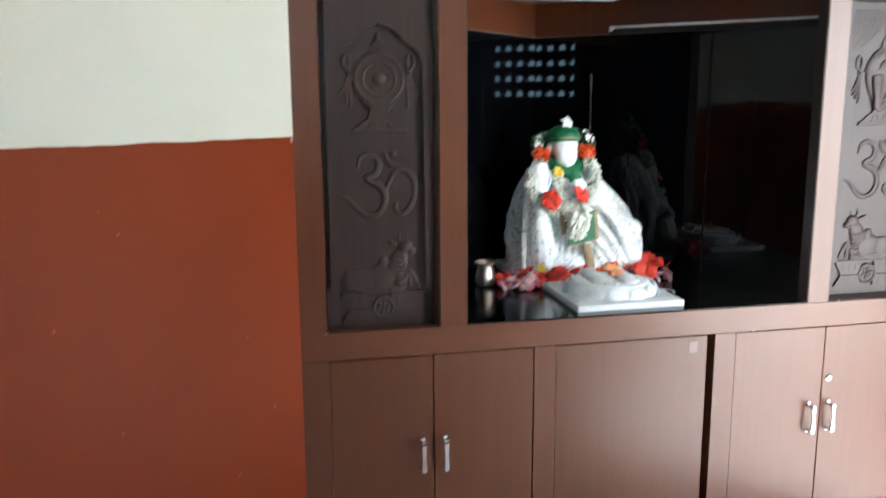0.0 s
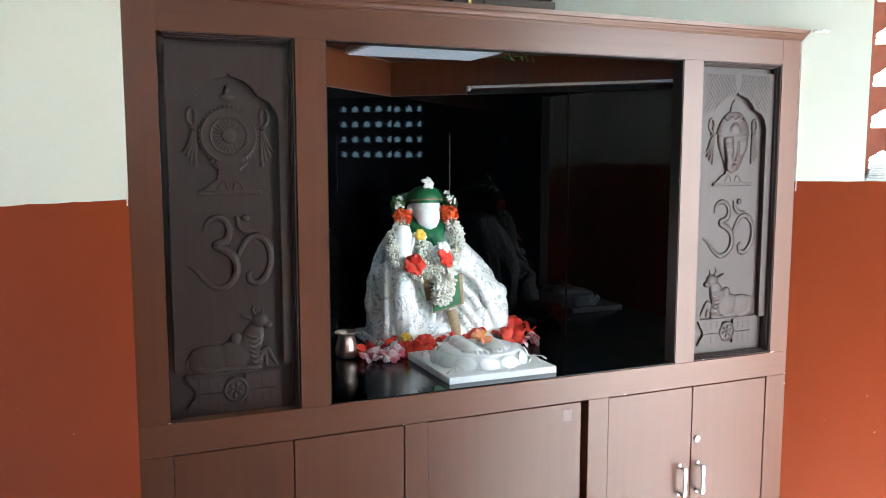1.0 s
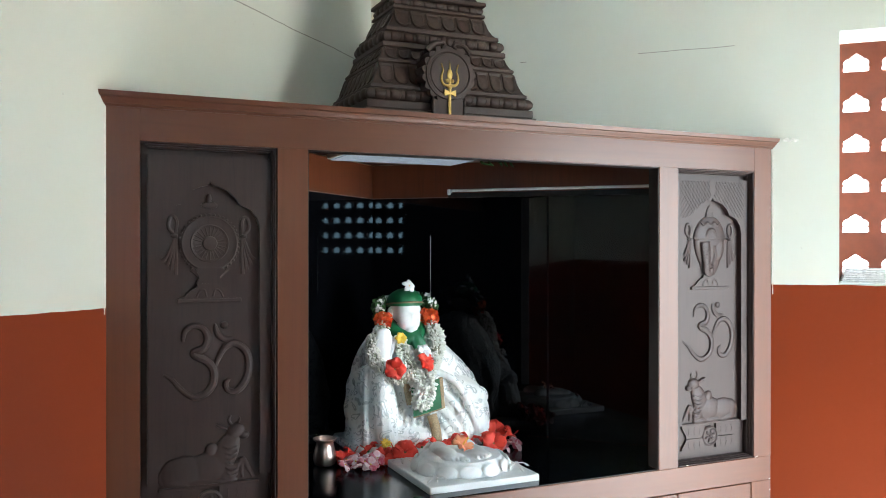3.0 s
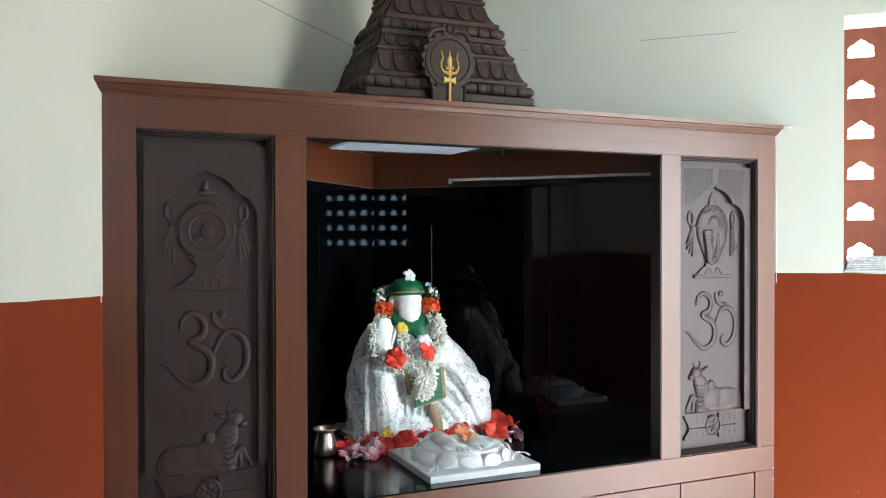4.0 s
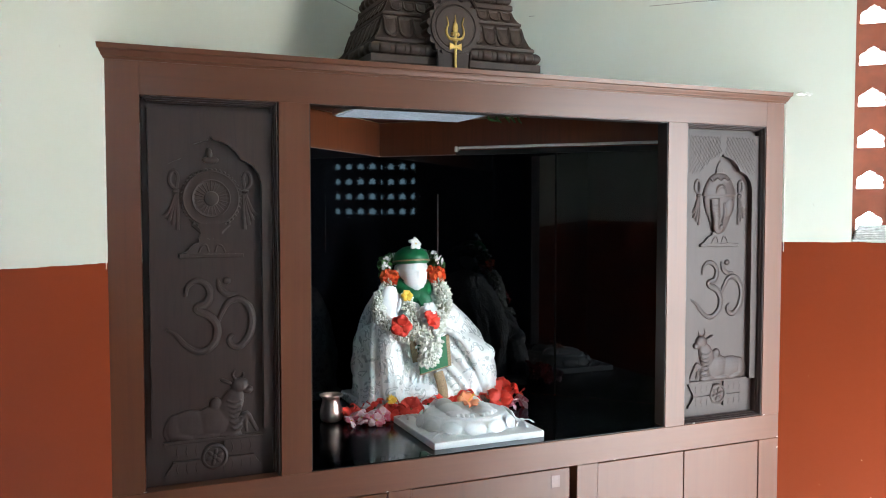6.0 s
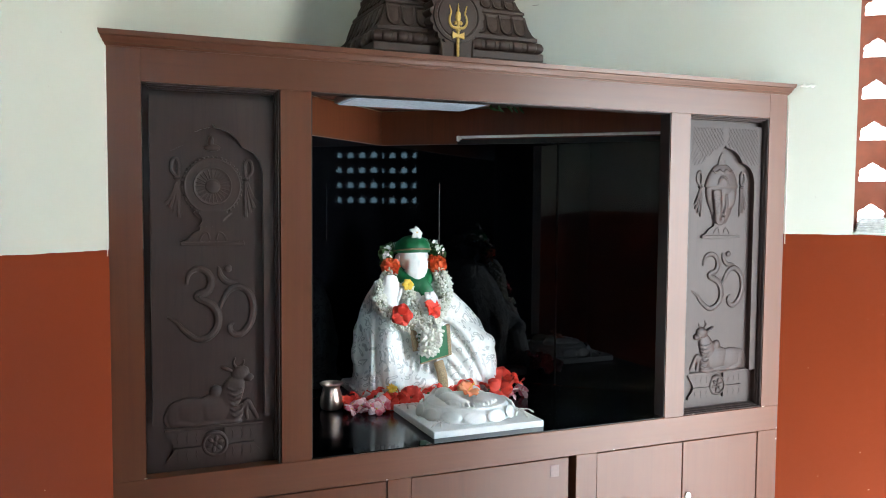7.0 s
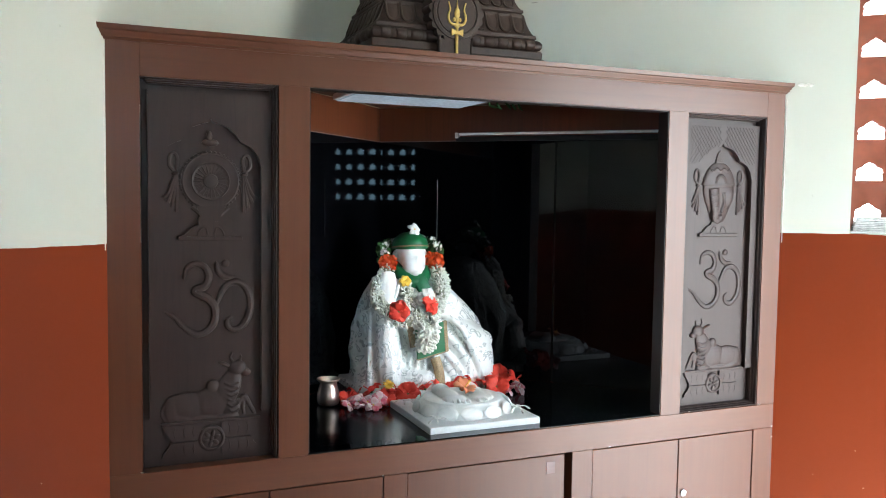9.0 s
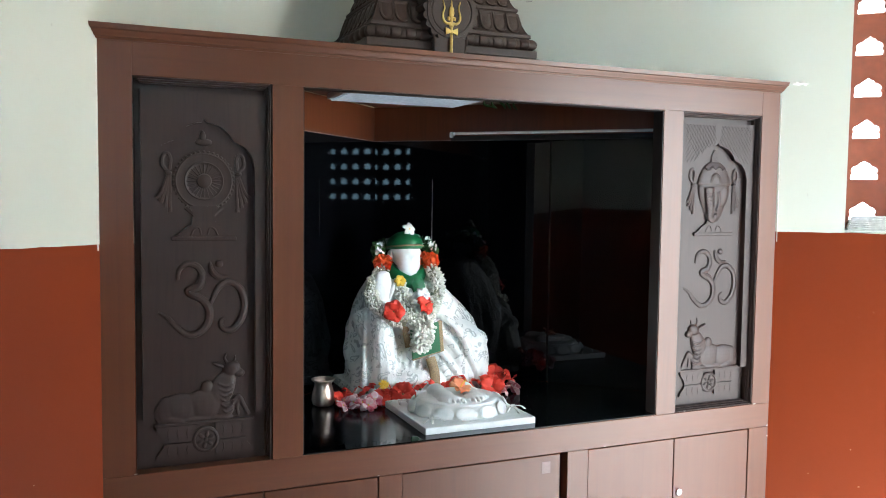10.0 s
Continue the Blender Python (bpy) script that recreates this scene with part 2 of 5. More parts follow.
def part(name, bm, mats, parent=None, label="", m=None, smooth=True, category="", kind="", group=""):
    me = bpy.data.meshes.new(name)
    bmesh.ops.recalc_face_normals(bm, faces=bm.faces)
    if smooth:
        for f in bm.faces:
            f.smooth = True
        for e in bm.edges:
            if len(e.link_faces) == 2 and e.calc_face_angle(0) > 0.6:
                e.smooth = False
    bm.to_mesh(me)
    bm.free()
    for k in mats if isinstance(mats, (list, tuple)) else [mats]:
        me.materials.append(k)
    ob = new(name, me)
    if parent:
        ob.parent = parent
    if m is not None:
        ob.matrix_basis = m
    return tagged(ob, label, category, group, kind)


def box(bm, x0, x1, y0, y1, z0, z1, bev=0.0, seg=1):
    vs = [bm.verts.new((x, y, z)) for x in (x0, x1) for y in (y0, y1) for z in (z0, z1)]
    fs = [bm.faces.new([vs[i] for i in q]) for q in ((0, 1, 3, 2), (4, 6, 7, 5), (0, 4, 5, 1), (2, 3, 7, 6), (0, 2, 6, 4), (1, 5, 7, 3))]
    if bev:
        es = list({e for f in fs for e in f.edges})
        bmesh.ops.bevel(bm, geom=es, offset=bev, segments=seg, affect="EDGES")
    return fs


def boxes(*rows, bev=0.0):
    bm = bmesh.new()
    for r in rows:
        box(bm, *r, bev=bev)
    return bm


def prism(bm, poly, d0, d1, axis="y"):
    """Extrudes a flat outline. axis y: outline in x, z; axis z: outline in x, y."""
    def at(p, d):
        return (p[0], d, p[1]) if axis == "y" else (p[0], p[1], d)
    a = [bm.verts.new(at(p, d0)) for p in poly]
    b = [bm.verts.new(at(p, d1)) for p in poly]
    fs = [bm.faces.new(a), bm.faces.new(b[::-1])]
    for i in range(len(poly)):
        j = (i + 1) % len(poly)
        fs.append(bm.faces.new((a[i], a[j], b[j], b[i])))
    return fs


def curve_points(pts, steps=6):
    """A smooth run through the control points."""
    p = [Vector(q) for q in pts]
    p = [2 * p[0] - p[1]] + p + [2 * p[-1] - p[-2]]
    out = []
    for i in range(1, len(p) - 2):
        for k in range(steps):
            t = k / steps
            a, b, c, d = p[i - 1], p[i], p[i + 1], p[i + 2]
            out.append(0.5 * (2 * b + (c - a) * t + (2 * a - 5 * b + 4 * c - d) * t * t + (3 * b - a - 3 * c + d) * t ** 3))
    return out + [p[-2]]


def sweep(bm, pts, radius, seg=8, flat=1.0, mat=0):
    """A tube along pts; radius is a number or a function of 0..1; flat squashes it along y."""
    rings = []
    n = len(pts)
    for i, p in enumerate(pts):
        d = (pts[min(i + 1, n - 1)] - pts[max(i - 1, 0)]).normalized()
        side = d.cross(Vector((0, 1, 0)))
        side = side.normalized() if side.length > 1e-4 else Vector((1, 0, 0))
        up = side.cross(d).normalized()
        r = radius(i / (n - 1)) if callable(radius) else radius
        ring = []
        for k in range(seg):
            a = 2 * math.pi * k / seg
            o = side * (r * math.cos(a)) + up * (r * math.sin(a))
            o.y *= flat
            ring.append(bm.verts.new(p + o))
        rings.append(ring)
    fs = []
    for a, b in zip(rings, rings[1:]):
        for k in range(seg):
            j = (k + 1) % seg
            fs.append(bm.faces.new((a[k], a[j], b[j], b[k])))
    fs += [bm.faces.new(rings[0][::-1]), bm.faces.new(rings[-1])]
    for f in fs:
        f.material_index = mat
    return fs


def lathe(bm, profile, seg=24, m=None, mat=0):
    """Turns (radius, height) pairs round z."""
    rings = []
    for r, z in profile:
        rings.append([bm.verts.new((r * math.cos(2 * math.pi * k / seg), r * math.sin(2 * math.pi * k / seg), z)) for k in range(seg)])
    fs = []
    for a, b in zip(rings, rings[1:]):
        for k in range(seg):
            j = (k + 1) % seg
            fs.append(bm.faces.new((a[k], a[j], b[j], b[k])))
    fs += [bm.faces.new(rings[0][::-1]), bm.faces.new(rings[-1])]
    for f in fs:
        f.material_index = mat
    if m is not None:
        bmesh.ops.transform(bm, matrix=m, verts=[v for r in rings for v in r])
    return fs


def blob(bm, c, r, rot=None, u=14, v=9, mat=0):
    m = Matrix.Translation(c) @ (rot if rot is not None else Matrix.Identity(4)) @ Matrix.Diagonal((*r, 1))
    g = bmesh.ops.create_uvsphere(bm, u_segments=u, v_segments=v, radius=1, matrix=m)
    for f in {f for q in g["verts"] for f in q.link_faces}:
        f.material_index = mat


def fuse(bm, voxel, smooth=2):
    """One closed skin round overlapping shapes."""
    me = bpy.data.meshes.new("rough_shape")
    bmesh.ops.recalc_face_normals(bm, faces=bm.faces)
    bm.to_mesh(me)
    bm.free()
    tmp = new("rough_shape", me)
    md = tmp.modifiers.new("fuse", "REMESH")
    md.mode, md.voxel_size = "VOXEL", voxel
    md = tmp.modifiers.new("soften", "SMOOTH")
    md.factor, md.iterations = 0.5, smooth
    bpy.context.view_layer.update()
    fused = bpy.data.meshes.new_from_object(tmp.evaluated_get(bpy.context.evaluated_depsgraph_get()))
    out = bmesh.new()
    out.from_mesh(fused)
    bpy.data.objects.remove(tmp)
    bpy.data.meshes.remove(fused)
    bpy.data.meshes.remove(me)
    return out


def add_mesh(bm, other, mat=0):
    """Moves the faces of other into bm."""
    for f in other.faces:
        f.material_index = mat
    me = bpy.data.meshes.new("joined")
    other.to_mesh(me)
    other.free()
    bm.from_mesh(me)
    bpy.data.meshes.remove(me)


# ---- room ----


def wall(name, m, length, holes, label, start=0.0, thick=0.22, height=ROOM_H):
    """A wall with rectangular openings (x0, x1, z0, z1) through it."""
    bm = bmesh.new()
    x = start
    for x0, x1, z0, z1 in sorted(holes):
        box(bm, x, x0, 0, thick, 0, height)
        if z0 > 0:
            box(bm, x0, x1, 0, thick, 0, z0)
        box(bm, x0, x1, 0, thick, z1, height)
        x = x1
    box(bm, x, length, 0, thick, 0, height)
    return part(name, bm, PAINT, None, label, m, smooth=False, category="wall", kind="structure")


WIN = (1.785, 2.648, 1.458, 2.332)
REAR = (1.67, 1.67 + 0.6165, 1.487, 2.361)
wall("wall_right", WALL_R, ROOM_R + 0.22, [WIN], "cream wall with red-brown painted dado and a pierced window", -0.22)
wall("wall_left", WALL_L, ROOM_L + 0.22, [], "cream plastered wall with red-brown painted dado", 0.0)
wall("wall_rear", WALL_B, ROOM_R + 0.22, [REAR], "cream wall with red-brown dado behind the camera", 0.0)
wall("wall_entrance", WALL_P, ROOM_L, [(0.14, 1.45, 0.0, 2.55)], "cream wall with red-brown dado and open doorway")

corners = [C0 + DR * a + DL * b for a, b in ((-0.3, -0.3), (ROOM_R + 0.3, -0.3), (ROOM_R + 0.3, ROOM_L + 0.3), (-0.3, ROOM_L + 0.3))]
bm = bmesh.new()
prism(bm, [(c.x, c.y) for c in corners], -0.15, 0.0, "z")
part("floor", bm, FLOORTILE, None, "pale tiled floor", smooth=False, category="floor", kind="structure")
bm = bmesh.new()
prism(bm, [(c.x, c.y) for c in corners], ROOM_H, ROOM_H + 0.15, "z")
part("ceiling", bm, CEILPAINT, None, "plain painted ceiling", smooth=False, category="ceiling", kind="structure")
bm = bmesh.new()
prism(bm, [(-400, -400), (400, -400), (400, 400), (-400, 400)], -0.3, -0.2, "z")
part("ground", bm, plain("pale_dust", (0.32, 0.27, 0.2), 0.9, scale=0.5), None, "pale dusty ground outside", smooth=False, category="ground", kind="structure")

# Pierced blocks in the window openings.
BW, BH, BT = 0.863 / 7, 0.1418, 0.05


def jali_block():
    """A block with an opening shaped like a three-lobed dome on a step."""
    bm = bmesh.new()
    half = [(0.0, 0.104), (0.006, 0.099), (0.016, 0.094), (0.022, 0.086), (0.030, 0.084), (0.039, 0.078), (0.042, 0.068), (0.038, 0.060), (0.042, 0.055), (0.042, 0.040), (0.021, 0.040)]
    inner = [(-x, z) for x, z in half[:0:-1]] + half + [(0.0, 0.040)]
    cx = BW / 2
    inner = [(cx + x, z) for x, z in inner]
    n = len(inner)

    def rim(p):
        dx, dz = p[0] - cx, p[1] - 0.07
        k = min((BW / 2) / abs(dx) if dx else 9e9, ((BH - 0.07) if dz > 0 else 0.07) / abs(dz) if dz else 9e9)
        return (cx + dx * k, 0.07 + dz * k)
    ring = []
    for i, p in enumerate(inner):
        ring.append((p, rim(p)))
    ring.sort(key=lambda q: math.atan2(q[0][1] - 0.07, q[0][0] - cx))
    full = []
    for i, (p, r) in enumerate(ring):
        full.append((p, r))
        q, s = ring[(i + 1) % n]
        on_r = abs(r[0] - s[0]) < 1e-6 or abs(r[1] - s[1]) < 1e-6
        if not on_r:
            corner = (r[0] if abs(abs(r[0] - cx) - BW / 2) < 1e-6 else s[0], r[1] if abs(r[1]) < 1e-6 or abs(r[1] - BH) < 1e-6 else s[1])
            full.append((((p[0] + q[0]) / 2, (p[1] + q[1]) / 2), corner))
    quads = []
    for y in (0.0, BT):
        quads.append(([bm.verts.new((p[0], y, p[1])) for p, r in full], [bm.verts.new((r[0], y, r[1])) for p, r in full]))
    (fi, fo), (bi, bo) = quads
    k = len(full)
    for i in range(k):
        j = (i + 1) % k
        bm.faces.new((fi[i], fi[j], fo[j], fo[i]))
        bm.faces.new((bi[i], bo[i], bo[j], bi[j]))
        bm.faces.new((fi[i], bi[i], bi[j], fi[j]))
        bm.faces.new((fo[i], fo[j], bo[j], bo[i]))
    return bm


def jali_window(name, m, x0, z0, label, cols=7):
    win = thing(name, m @ Matrix.Translation((x0, 0, z0)), label, "window", kind="structure")
    first = None
    for r in range(6):
        for c in range(cols):
            at = Matrix.Translation((c * BW, 0.10, r * BH))
            if first is None:
                first = part("jali_block", jali_block(), JALI, win, m=at, smooth=False)
            else:
                ob = new("jali_block", first.data)
                ob.parent, ob.matrix_basis = win, at
    part("window_sill", boxes((0.002, cols * BW - 0.002, 0.004, 0.098, 0.001, 0.006), bev=0.002), CEILPAINT, win, "pale plastered sill")
    return win


jali_window("window_1", WALL_R, WIN[0], WIN[2], "pierced red-brown masonry window with dome-shaped openings")
jali_window("window_2", WALL_B, REAR[0], REAR[2], "pierced red-brown masonry window behind the camera", 5)
# ---- cabinet ----
FT = 0.05  # thickness of the face frame
cabinet = thing("shrine_cabinet", (0.583, 0, 0), "brown veneered corner shrine cabinet with carved side panels", "cabinet")
CAB = Matrix.Translation((-0.583, 0, 0))


def cab(name, rows, mat=None, label="", bev=0.0025, parent=None):
    return part(name, boxes(*rows, bev=bev), mat or WOOD, parent or cabinet, label, CAB)


for a, b, z0, z1 in ((-0.507, -0.428, 0.85, 1.934), (-0.083, 0.0, 0.85, 1.85), (1.183, 1.261, 0.85, 1.85), (1.596, 1.674, 0.85, 1.934)):
    cab("stile", [(a, b, 0.0, FT, z0, z1)], bev=0.0008)
for a, b, z0 in ((-0.507, -0.425, 0.0), (0.219, 0.291, 0.10), (0.846, 0.923, 0.10), (1.586, 1.674, 0.0)):
    cab("stile", [(a, b, 0.0, FT, z0, 0.765)], bev=0.0015)
cab("top_rail", [(-0.428, 1.596, 0.0, FT, 1.85, 1.934)], WOOD_H, bev=0.0008)
cab("middle_rail", [(-0.507, 1.674, 0.0, FT, 0.765, 0.85)], WOOD_H, bev=0.0015)
cab("plinth", [(-0.425, 1.586, 0.01, FT + 0.01, 0.0, 0.10)])
# stepped crown moulding, returned at its ends
bm = bmesh.new()
prof = [(0.034, 1.9345), (-0.003, 1.9325), (-0.005, 1.938), (-0.009, 1.940), (-0.010, 1.945), (-0.014, 1.949), (-0.015, 1.954), (-0.020, 1.957), (-0.022, 1.969), (0.034, 1.969)]
rings = []
for x, s in ((-0.507, -1), (1.674, 1)):
    rings.append([bm.verts.new((x + s * max(0, -y) * 0.85, y, z)) for y, z in prof])
for i in range(len(prof)):
    j = (i + 1) % len(prof)
    bm.faces.new((rings[0][i], rings[0][j], rings[1][j], rings[1][i]))
bm.faces.new(rings[0])
bm.faces.new(rings[1][::-1])
part("crown_moulding", bm, WOOD_H, cabinet, "stepped brown crown moulding", CAB)
bm = bmesh.new()
prism(bm, [(-0.46, 0.035), (1.63, 0.035), (CX, CY - 0.01)], 1.945, 1.963, "z")
part("top_board", bm, WOOD, cabinet, "", CAB)
bm = bmesh.new()
prism(bm, [(-0.45, 0.051), (1.61, 0.051), (CX, CY - 0.03)], 1.925, 1.94, "z")
part("niche_ceiling", bm, BAND, cabinet, "", CAB)
# near-black sheet close behind the doors, painted shade for their gaps
part("gap_shade", boxes((-0.44, 1.61, 0.06, 0.07, 0.02, 0.80)), DARK, cabinet, "", CAB)


def handle(x, parent):
    bm = bmesh.new()
    pts = curve_points([(x, 0.000, 0.396), (x, -0.016, 0.395), (x, -0.026, 0.392), (x, -0.029, 0.410), (x, -0.028, 0.44), (x, -0.029, 0.470), (x, -0.026, 0.488), (x, -0.016, 0.485), (x, 0.000, 0.484)], 4)
    rings = []
    for i, p in enumerate(pts):
        d = (pts[min(i + 1, len(pts) - 1)] - pts[max(i - 1, 0)]).normalized()
        up = Vector((1, 0, 0))
        side = d.cross(up)
        wv = 0.0088 + 0.0012 * math.cos(6 * math.pi * i / len(pts))
        rings.append([bm.verts.new(p + up * (wv * math.cos(a)) + side * (0.0050 * math.sin(a))) for a in (k * math.pi / 4 for k in range(8))])
    for a, b in zip(rings, rings[1:]):
        for k in range(8):
            bm.faces.new((a[k], a[(k + 1) % 8], b[(k + 1) % 8], b[k]))
    bm.faces.new(rings[0][::-1])
    bm.faces.new(rings[-1])
    h = part("handle", bm, STEEL, parent, "chrome bow handle", CAB)
    h.matrix_basis = Matrix.Identity(4)


GAP = 0.0012
for x0, x1, hx in ((-0.425, -0.106, -0.143), (-0.106, 0.219, -0.072), (0.291, 0.822, None), (0.923, 1.264, 1.219), (1.264, 1.586, 1.296)):
    d = cab("door", [(x0 + GAP, x1 - GAP, 0.003, 0.024, 0.104, 0.765 - 0.0035)], bev=0.0018)
    if hx:
        handle(hx, d)
        for z in (0.392, 0.488):
            bm = bmesh.new()
            lathe(bm, [(0.008, 0), (0.008, 0.003), (0.005, 0.004)], 12, pose(hx, 0.003, z, 90))
            part("handle_rose", bm, STEEL, d, "chrome mount")
    if x0 == 1.264:
        bm = bmesh.new()
        lathe(bm, [(0.0125, 0), (0.0125, 0.004), (0.010, 0.006), (0.003, 0.006), (0.002, 0.004)], 20, pose(1.288, 0.003, 0.577, 90))
        part("lock", bm, STEEL, d, "round chrome cam lock")
    if x0 == 0.291:
        part("sticker", boxes((0.755, 0.785, 0.002, 0.0035, 0.705, 0.742)), GREY, d, "worn grey sticker mark")

# dark lining inside the niche opening
for r in ((0.0003, 0.003, 0.003, FT + 0.002, 0.8545, 1.8465), (1.180, 1.1827, 0.003, FT + 0.002, 0.8545, 1.8465), (0.0003, 1.1827, 0.003, FT + 0.002, 1.847, 1.8497)):
    cab("niche_lining", [r], LINING, "dark-stained lining", bev=0.0005)

# ---- carved panels: local x 0..0.336, z 0..1, front towards -y ----
PW = 0.336


def arch_half(cx, flip):
    """Right or left half of the cusped arch, from its tip to the base."""
    pts = [(0.0, 0.905), (0.006, 0.896), (0.018, 0.894), (0.044, 0.884), (0.064, 0.866), (0.075, 0.847), (0.086, 0.843), (0.106, 0.833), (0.121, 0.812), (0.129, 0.785), (0.130, 0.13)]
    return [(cx + flip * x, z) for x, z in pts]


def om(bm, y, r):
    """The carved syllable, as rounded ridges."""
    def run(pts, k0, k1):
        n = curve_points([(u + 0.016, y, v + 0.001) for u, v in pts], 7)
        sweep(bm, n, lambda t: r * (k0 + (k1 - k0) * math.sin(math.pi * min(1, t * 1.02)) ** 0.7), 8, 0.9)
    run([(0.085, 0.500), (0.090, 0.527), (0.112, 0.541), (0.136, 0.532), (0.147, 0.508), (0.138, 0.482), (0.114, 0.472), (0.118, 0.462), (0.146, 0.447), (0.163, 0.420), (0.160, 0.384), (0.138, 0.360), (0.110, 0.356), (0.080, 0.378), (0.058, 0.404), (0.036, 0.417)], 0.35, 1.1)
    run([(0.163, 0.425), (0.176, 0.455), (0.193, 0.482), (0.220, 0.490), (0.246, 0.470), (0.256, 0.432), (0.246, 0.390), (0.222, 0.364), (0.200, 0.368), (0.194, 0.386), (0.205, 0.398)], 0.4, 1.0)
    run([(0.166, 0.545), (0.172, 0.520), (0.190, 0.504), (0.216, 0.505)], 0.25, 0.85)
    blob(bm, (0.206, y, 0.541), (0.011, 0.007, 0.010))


def bull(bm, y, f):
    """A couched bull in low relief; f -1 turns it to look the other way."""
    cx = PW / 2

    def e(u, v, ru, rv, d=0.010, rot=0.0):
        blob(bm, (cx + f * u, y, v), (ru, d, rv), Matrix.Rotation(radians(-rot * f), 4, "Y"), 16, 10)
    e(-0.060, 0.190, 0.060, 0.038, 0.014)
    e(0.000, 0.194, 0.056, 0.040, 0.015)
    e(-0.096, 0.184, 0.027, 0.038, 0.012)
    e(0.004, 0.238, 0.017, 0.019, 0.012)
    e(0.042, 0.226, 0.032, 0.060, 0.014, -24)
    e(0.068, 0.284, 0.025, 0.019, 0.016, 16)
    e(0.090, 0.270, 0.014, 0.011, 0.014, 10)
    e(0.032, 0.296, 0.018, 0.006, 0.012, -24)
    e(0.050, 0.176, 0.026, 0.024, 0.013, 20)
    e(-0.020, 0.155, 0.046, 0.010, 0.012)
    e(0.040, 0.154, 0.034, 0.010, 0.013)
    e(-0.078, 0.158, 0.036, 0.013, 0.013, -14)
    for pts, r in ([(0.056, 0.300), (0.050, 0.313), (0.056, 0.326)], 0.005), ([(0.070, 0.300), (0.078, 0.310), (0.077, 0.320)], 0.004), \
            ([(0.070, 0.190), (0.086, 0.206), (0.100, 0.182), (0.114, 0.156)], 0.009), ([(0.084, 0.200), (0.083, 0.178), (0.086, 0.156)], 0.007), \
            ([(-0.112, 0.205), (-0.126, 0.176), (-0.116, 0.152)], 0.006):
        sweep(bm, curve_points([(cx + f * u, y, v) for u, v in pts], 5), lambda t, q=r: q * (1 - 0.35 * t), 7, 1.0)
    for k in range(6):
        a = 0.246 - k * 0.014
        sweep(bm, curve_points([(cx + f * (0.034 + 0.002 * k), y - 0.012, a), (cx + f * 0.054, y - 0.015, a - 0.008), (cx + f * 0.072, y - 0.010, a - 0.002)], 3), 0.0026, 6)


def plinth_relief(bm, y):
    """A waisted pedestal with a rosette, spool-ended on both sides."""
    cx = PW / 2
    for s in (-1, 1):
        for z0, z1, up in ((0.099, 0.144, 1), (0.058, 0.096, -1)):
            out = []
            for k in range(9):
                t = k / 8
                g = 0.020 * math.sin(math.pi * 0.5 * (1 - t)) ** 2
                out.append((cx + s * (0.124 - g), (z0 + (z1 - z0) * t) if up > 0 else (z1 - (z1 - z0) * t)))
            prism(bm, out + [(cx + s * 0.026, out[-1][1]), (cx + s * 0.026, out[0][1])], y - 0.011, y + 0.002)
            zc = (z0 + z1) / 2
            for u in (0.044, 0.068, 0.092):
                sweep(bm, [Vector((cx + s * u, y - 0.010, zc - 0.016)), Vector((cx + s * (u + 0.004), y - 0.0125, zc)), Vector((cx + s * u, y - 0.010, zc + 0.016))], 0.0013, 6)
    box(bm, cx - 0.128, cx + 0.128, y - 0.013, y + 0.002, 0.142, 0.150, 0.002)
    lathe(bm, [(0.035, 0), (0.035, 0.012), (0.031, 0.016), (0.028, 0.016), (0.026, 0.011), (0.002, 0.011)], 28, pose(cx, y, 0.100, 90))
    for k in range(6):
        a = k * math.pi / 3 + 0.3
        blob(bm, (cx + 0.015 * math.cos(a), y - 0.012, 0.100 + 0.015 * math.sin(a)), (0.009, 0.005, 0.0055), Matrix.Rotation(-a, 4, "Y"), 10, 6)
    blob(bm, (cx, y - 0.013, 0.100), (0.006, 0.006, 0.006), None, 10, 6)


def streamer(bm, y, s, cx):
    """A looped ribbon with a knot and a pleated tail beside the emblem."""
    sweep(bm, curve_points([(cx + s * 0.088, y, 0.768), (cx + s * 0.102, y, 0.785), (cx + s * 0.100, y, 0.808), (cx + s * 0.090, y, 0.814), (cx + s * 0.083, y, 0.800), (cx + s * 0.086, y, 0.772)], 5), 0.0055, 7, 0.9)
    blob(bm, (cx + s * 0.088, y, 0.764), (0.010, 0.010, 0.006), None, 10, 7)
    # the tail widens and ends in zigzag pleats
    for k in range(4):
        w = 0.007 * k
        sweep(bm, curve_points([(cx + s * (0.084 + 0.2 * w), y, 0.760), (cx + s * (0.084 + w), y - 0.001 * k, 0.715), (cx + s * (0.085 + 1.6 * w), y, 0.664 + 0.012 * k)], 5), lambda t: 0.0035 + 0.0025 * t, 7, 0.9 - 0.1 * (k % 2))


def pedestal(bm, y, cx):
    """A flared foot on a flat plinth under the emblem."""
    half = [(0.030, 0.640), (0.032, 0.630), (0.042, 0.627), (0.054, 0.618), (0.064, 0.606), (0.078, 0.601)]
    prism(bm, [(cx - u, v) for u, v in half] + [(cx + u, v) for u, v in half[::-1]], y - 0.010, y + 0.002)
    box(bm, cx - 0.082, cx + 0.082, y - 0.013, y + 0.002, 0.590, 0.601, 0.002)
    for s in (-1, 1):
        sweep(bm, curve_points([(cx + s * 0.034, y - 0.010, 0.604), (cx + s * 0.026, y - 0.012, 0.620), (cx + s * 0.014, y - 0.012, 0.624), (cx + s * 0.008, y - 0.010, 0.606)], 4), 0.0026, 6)


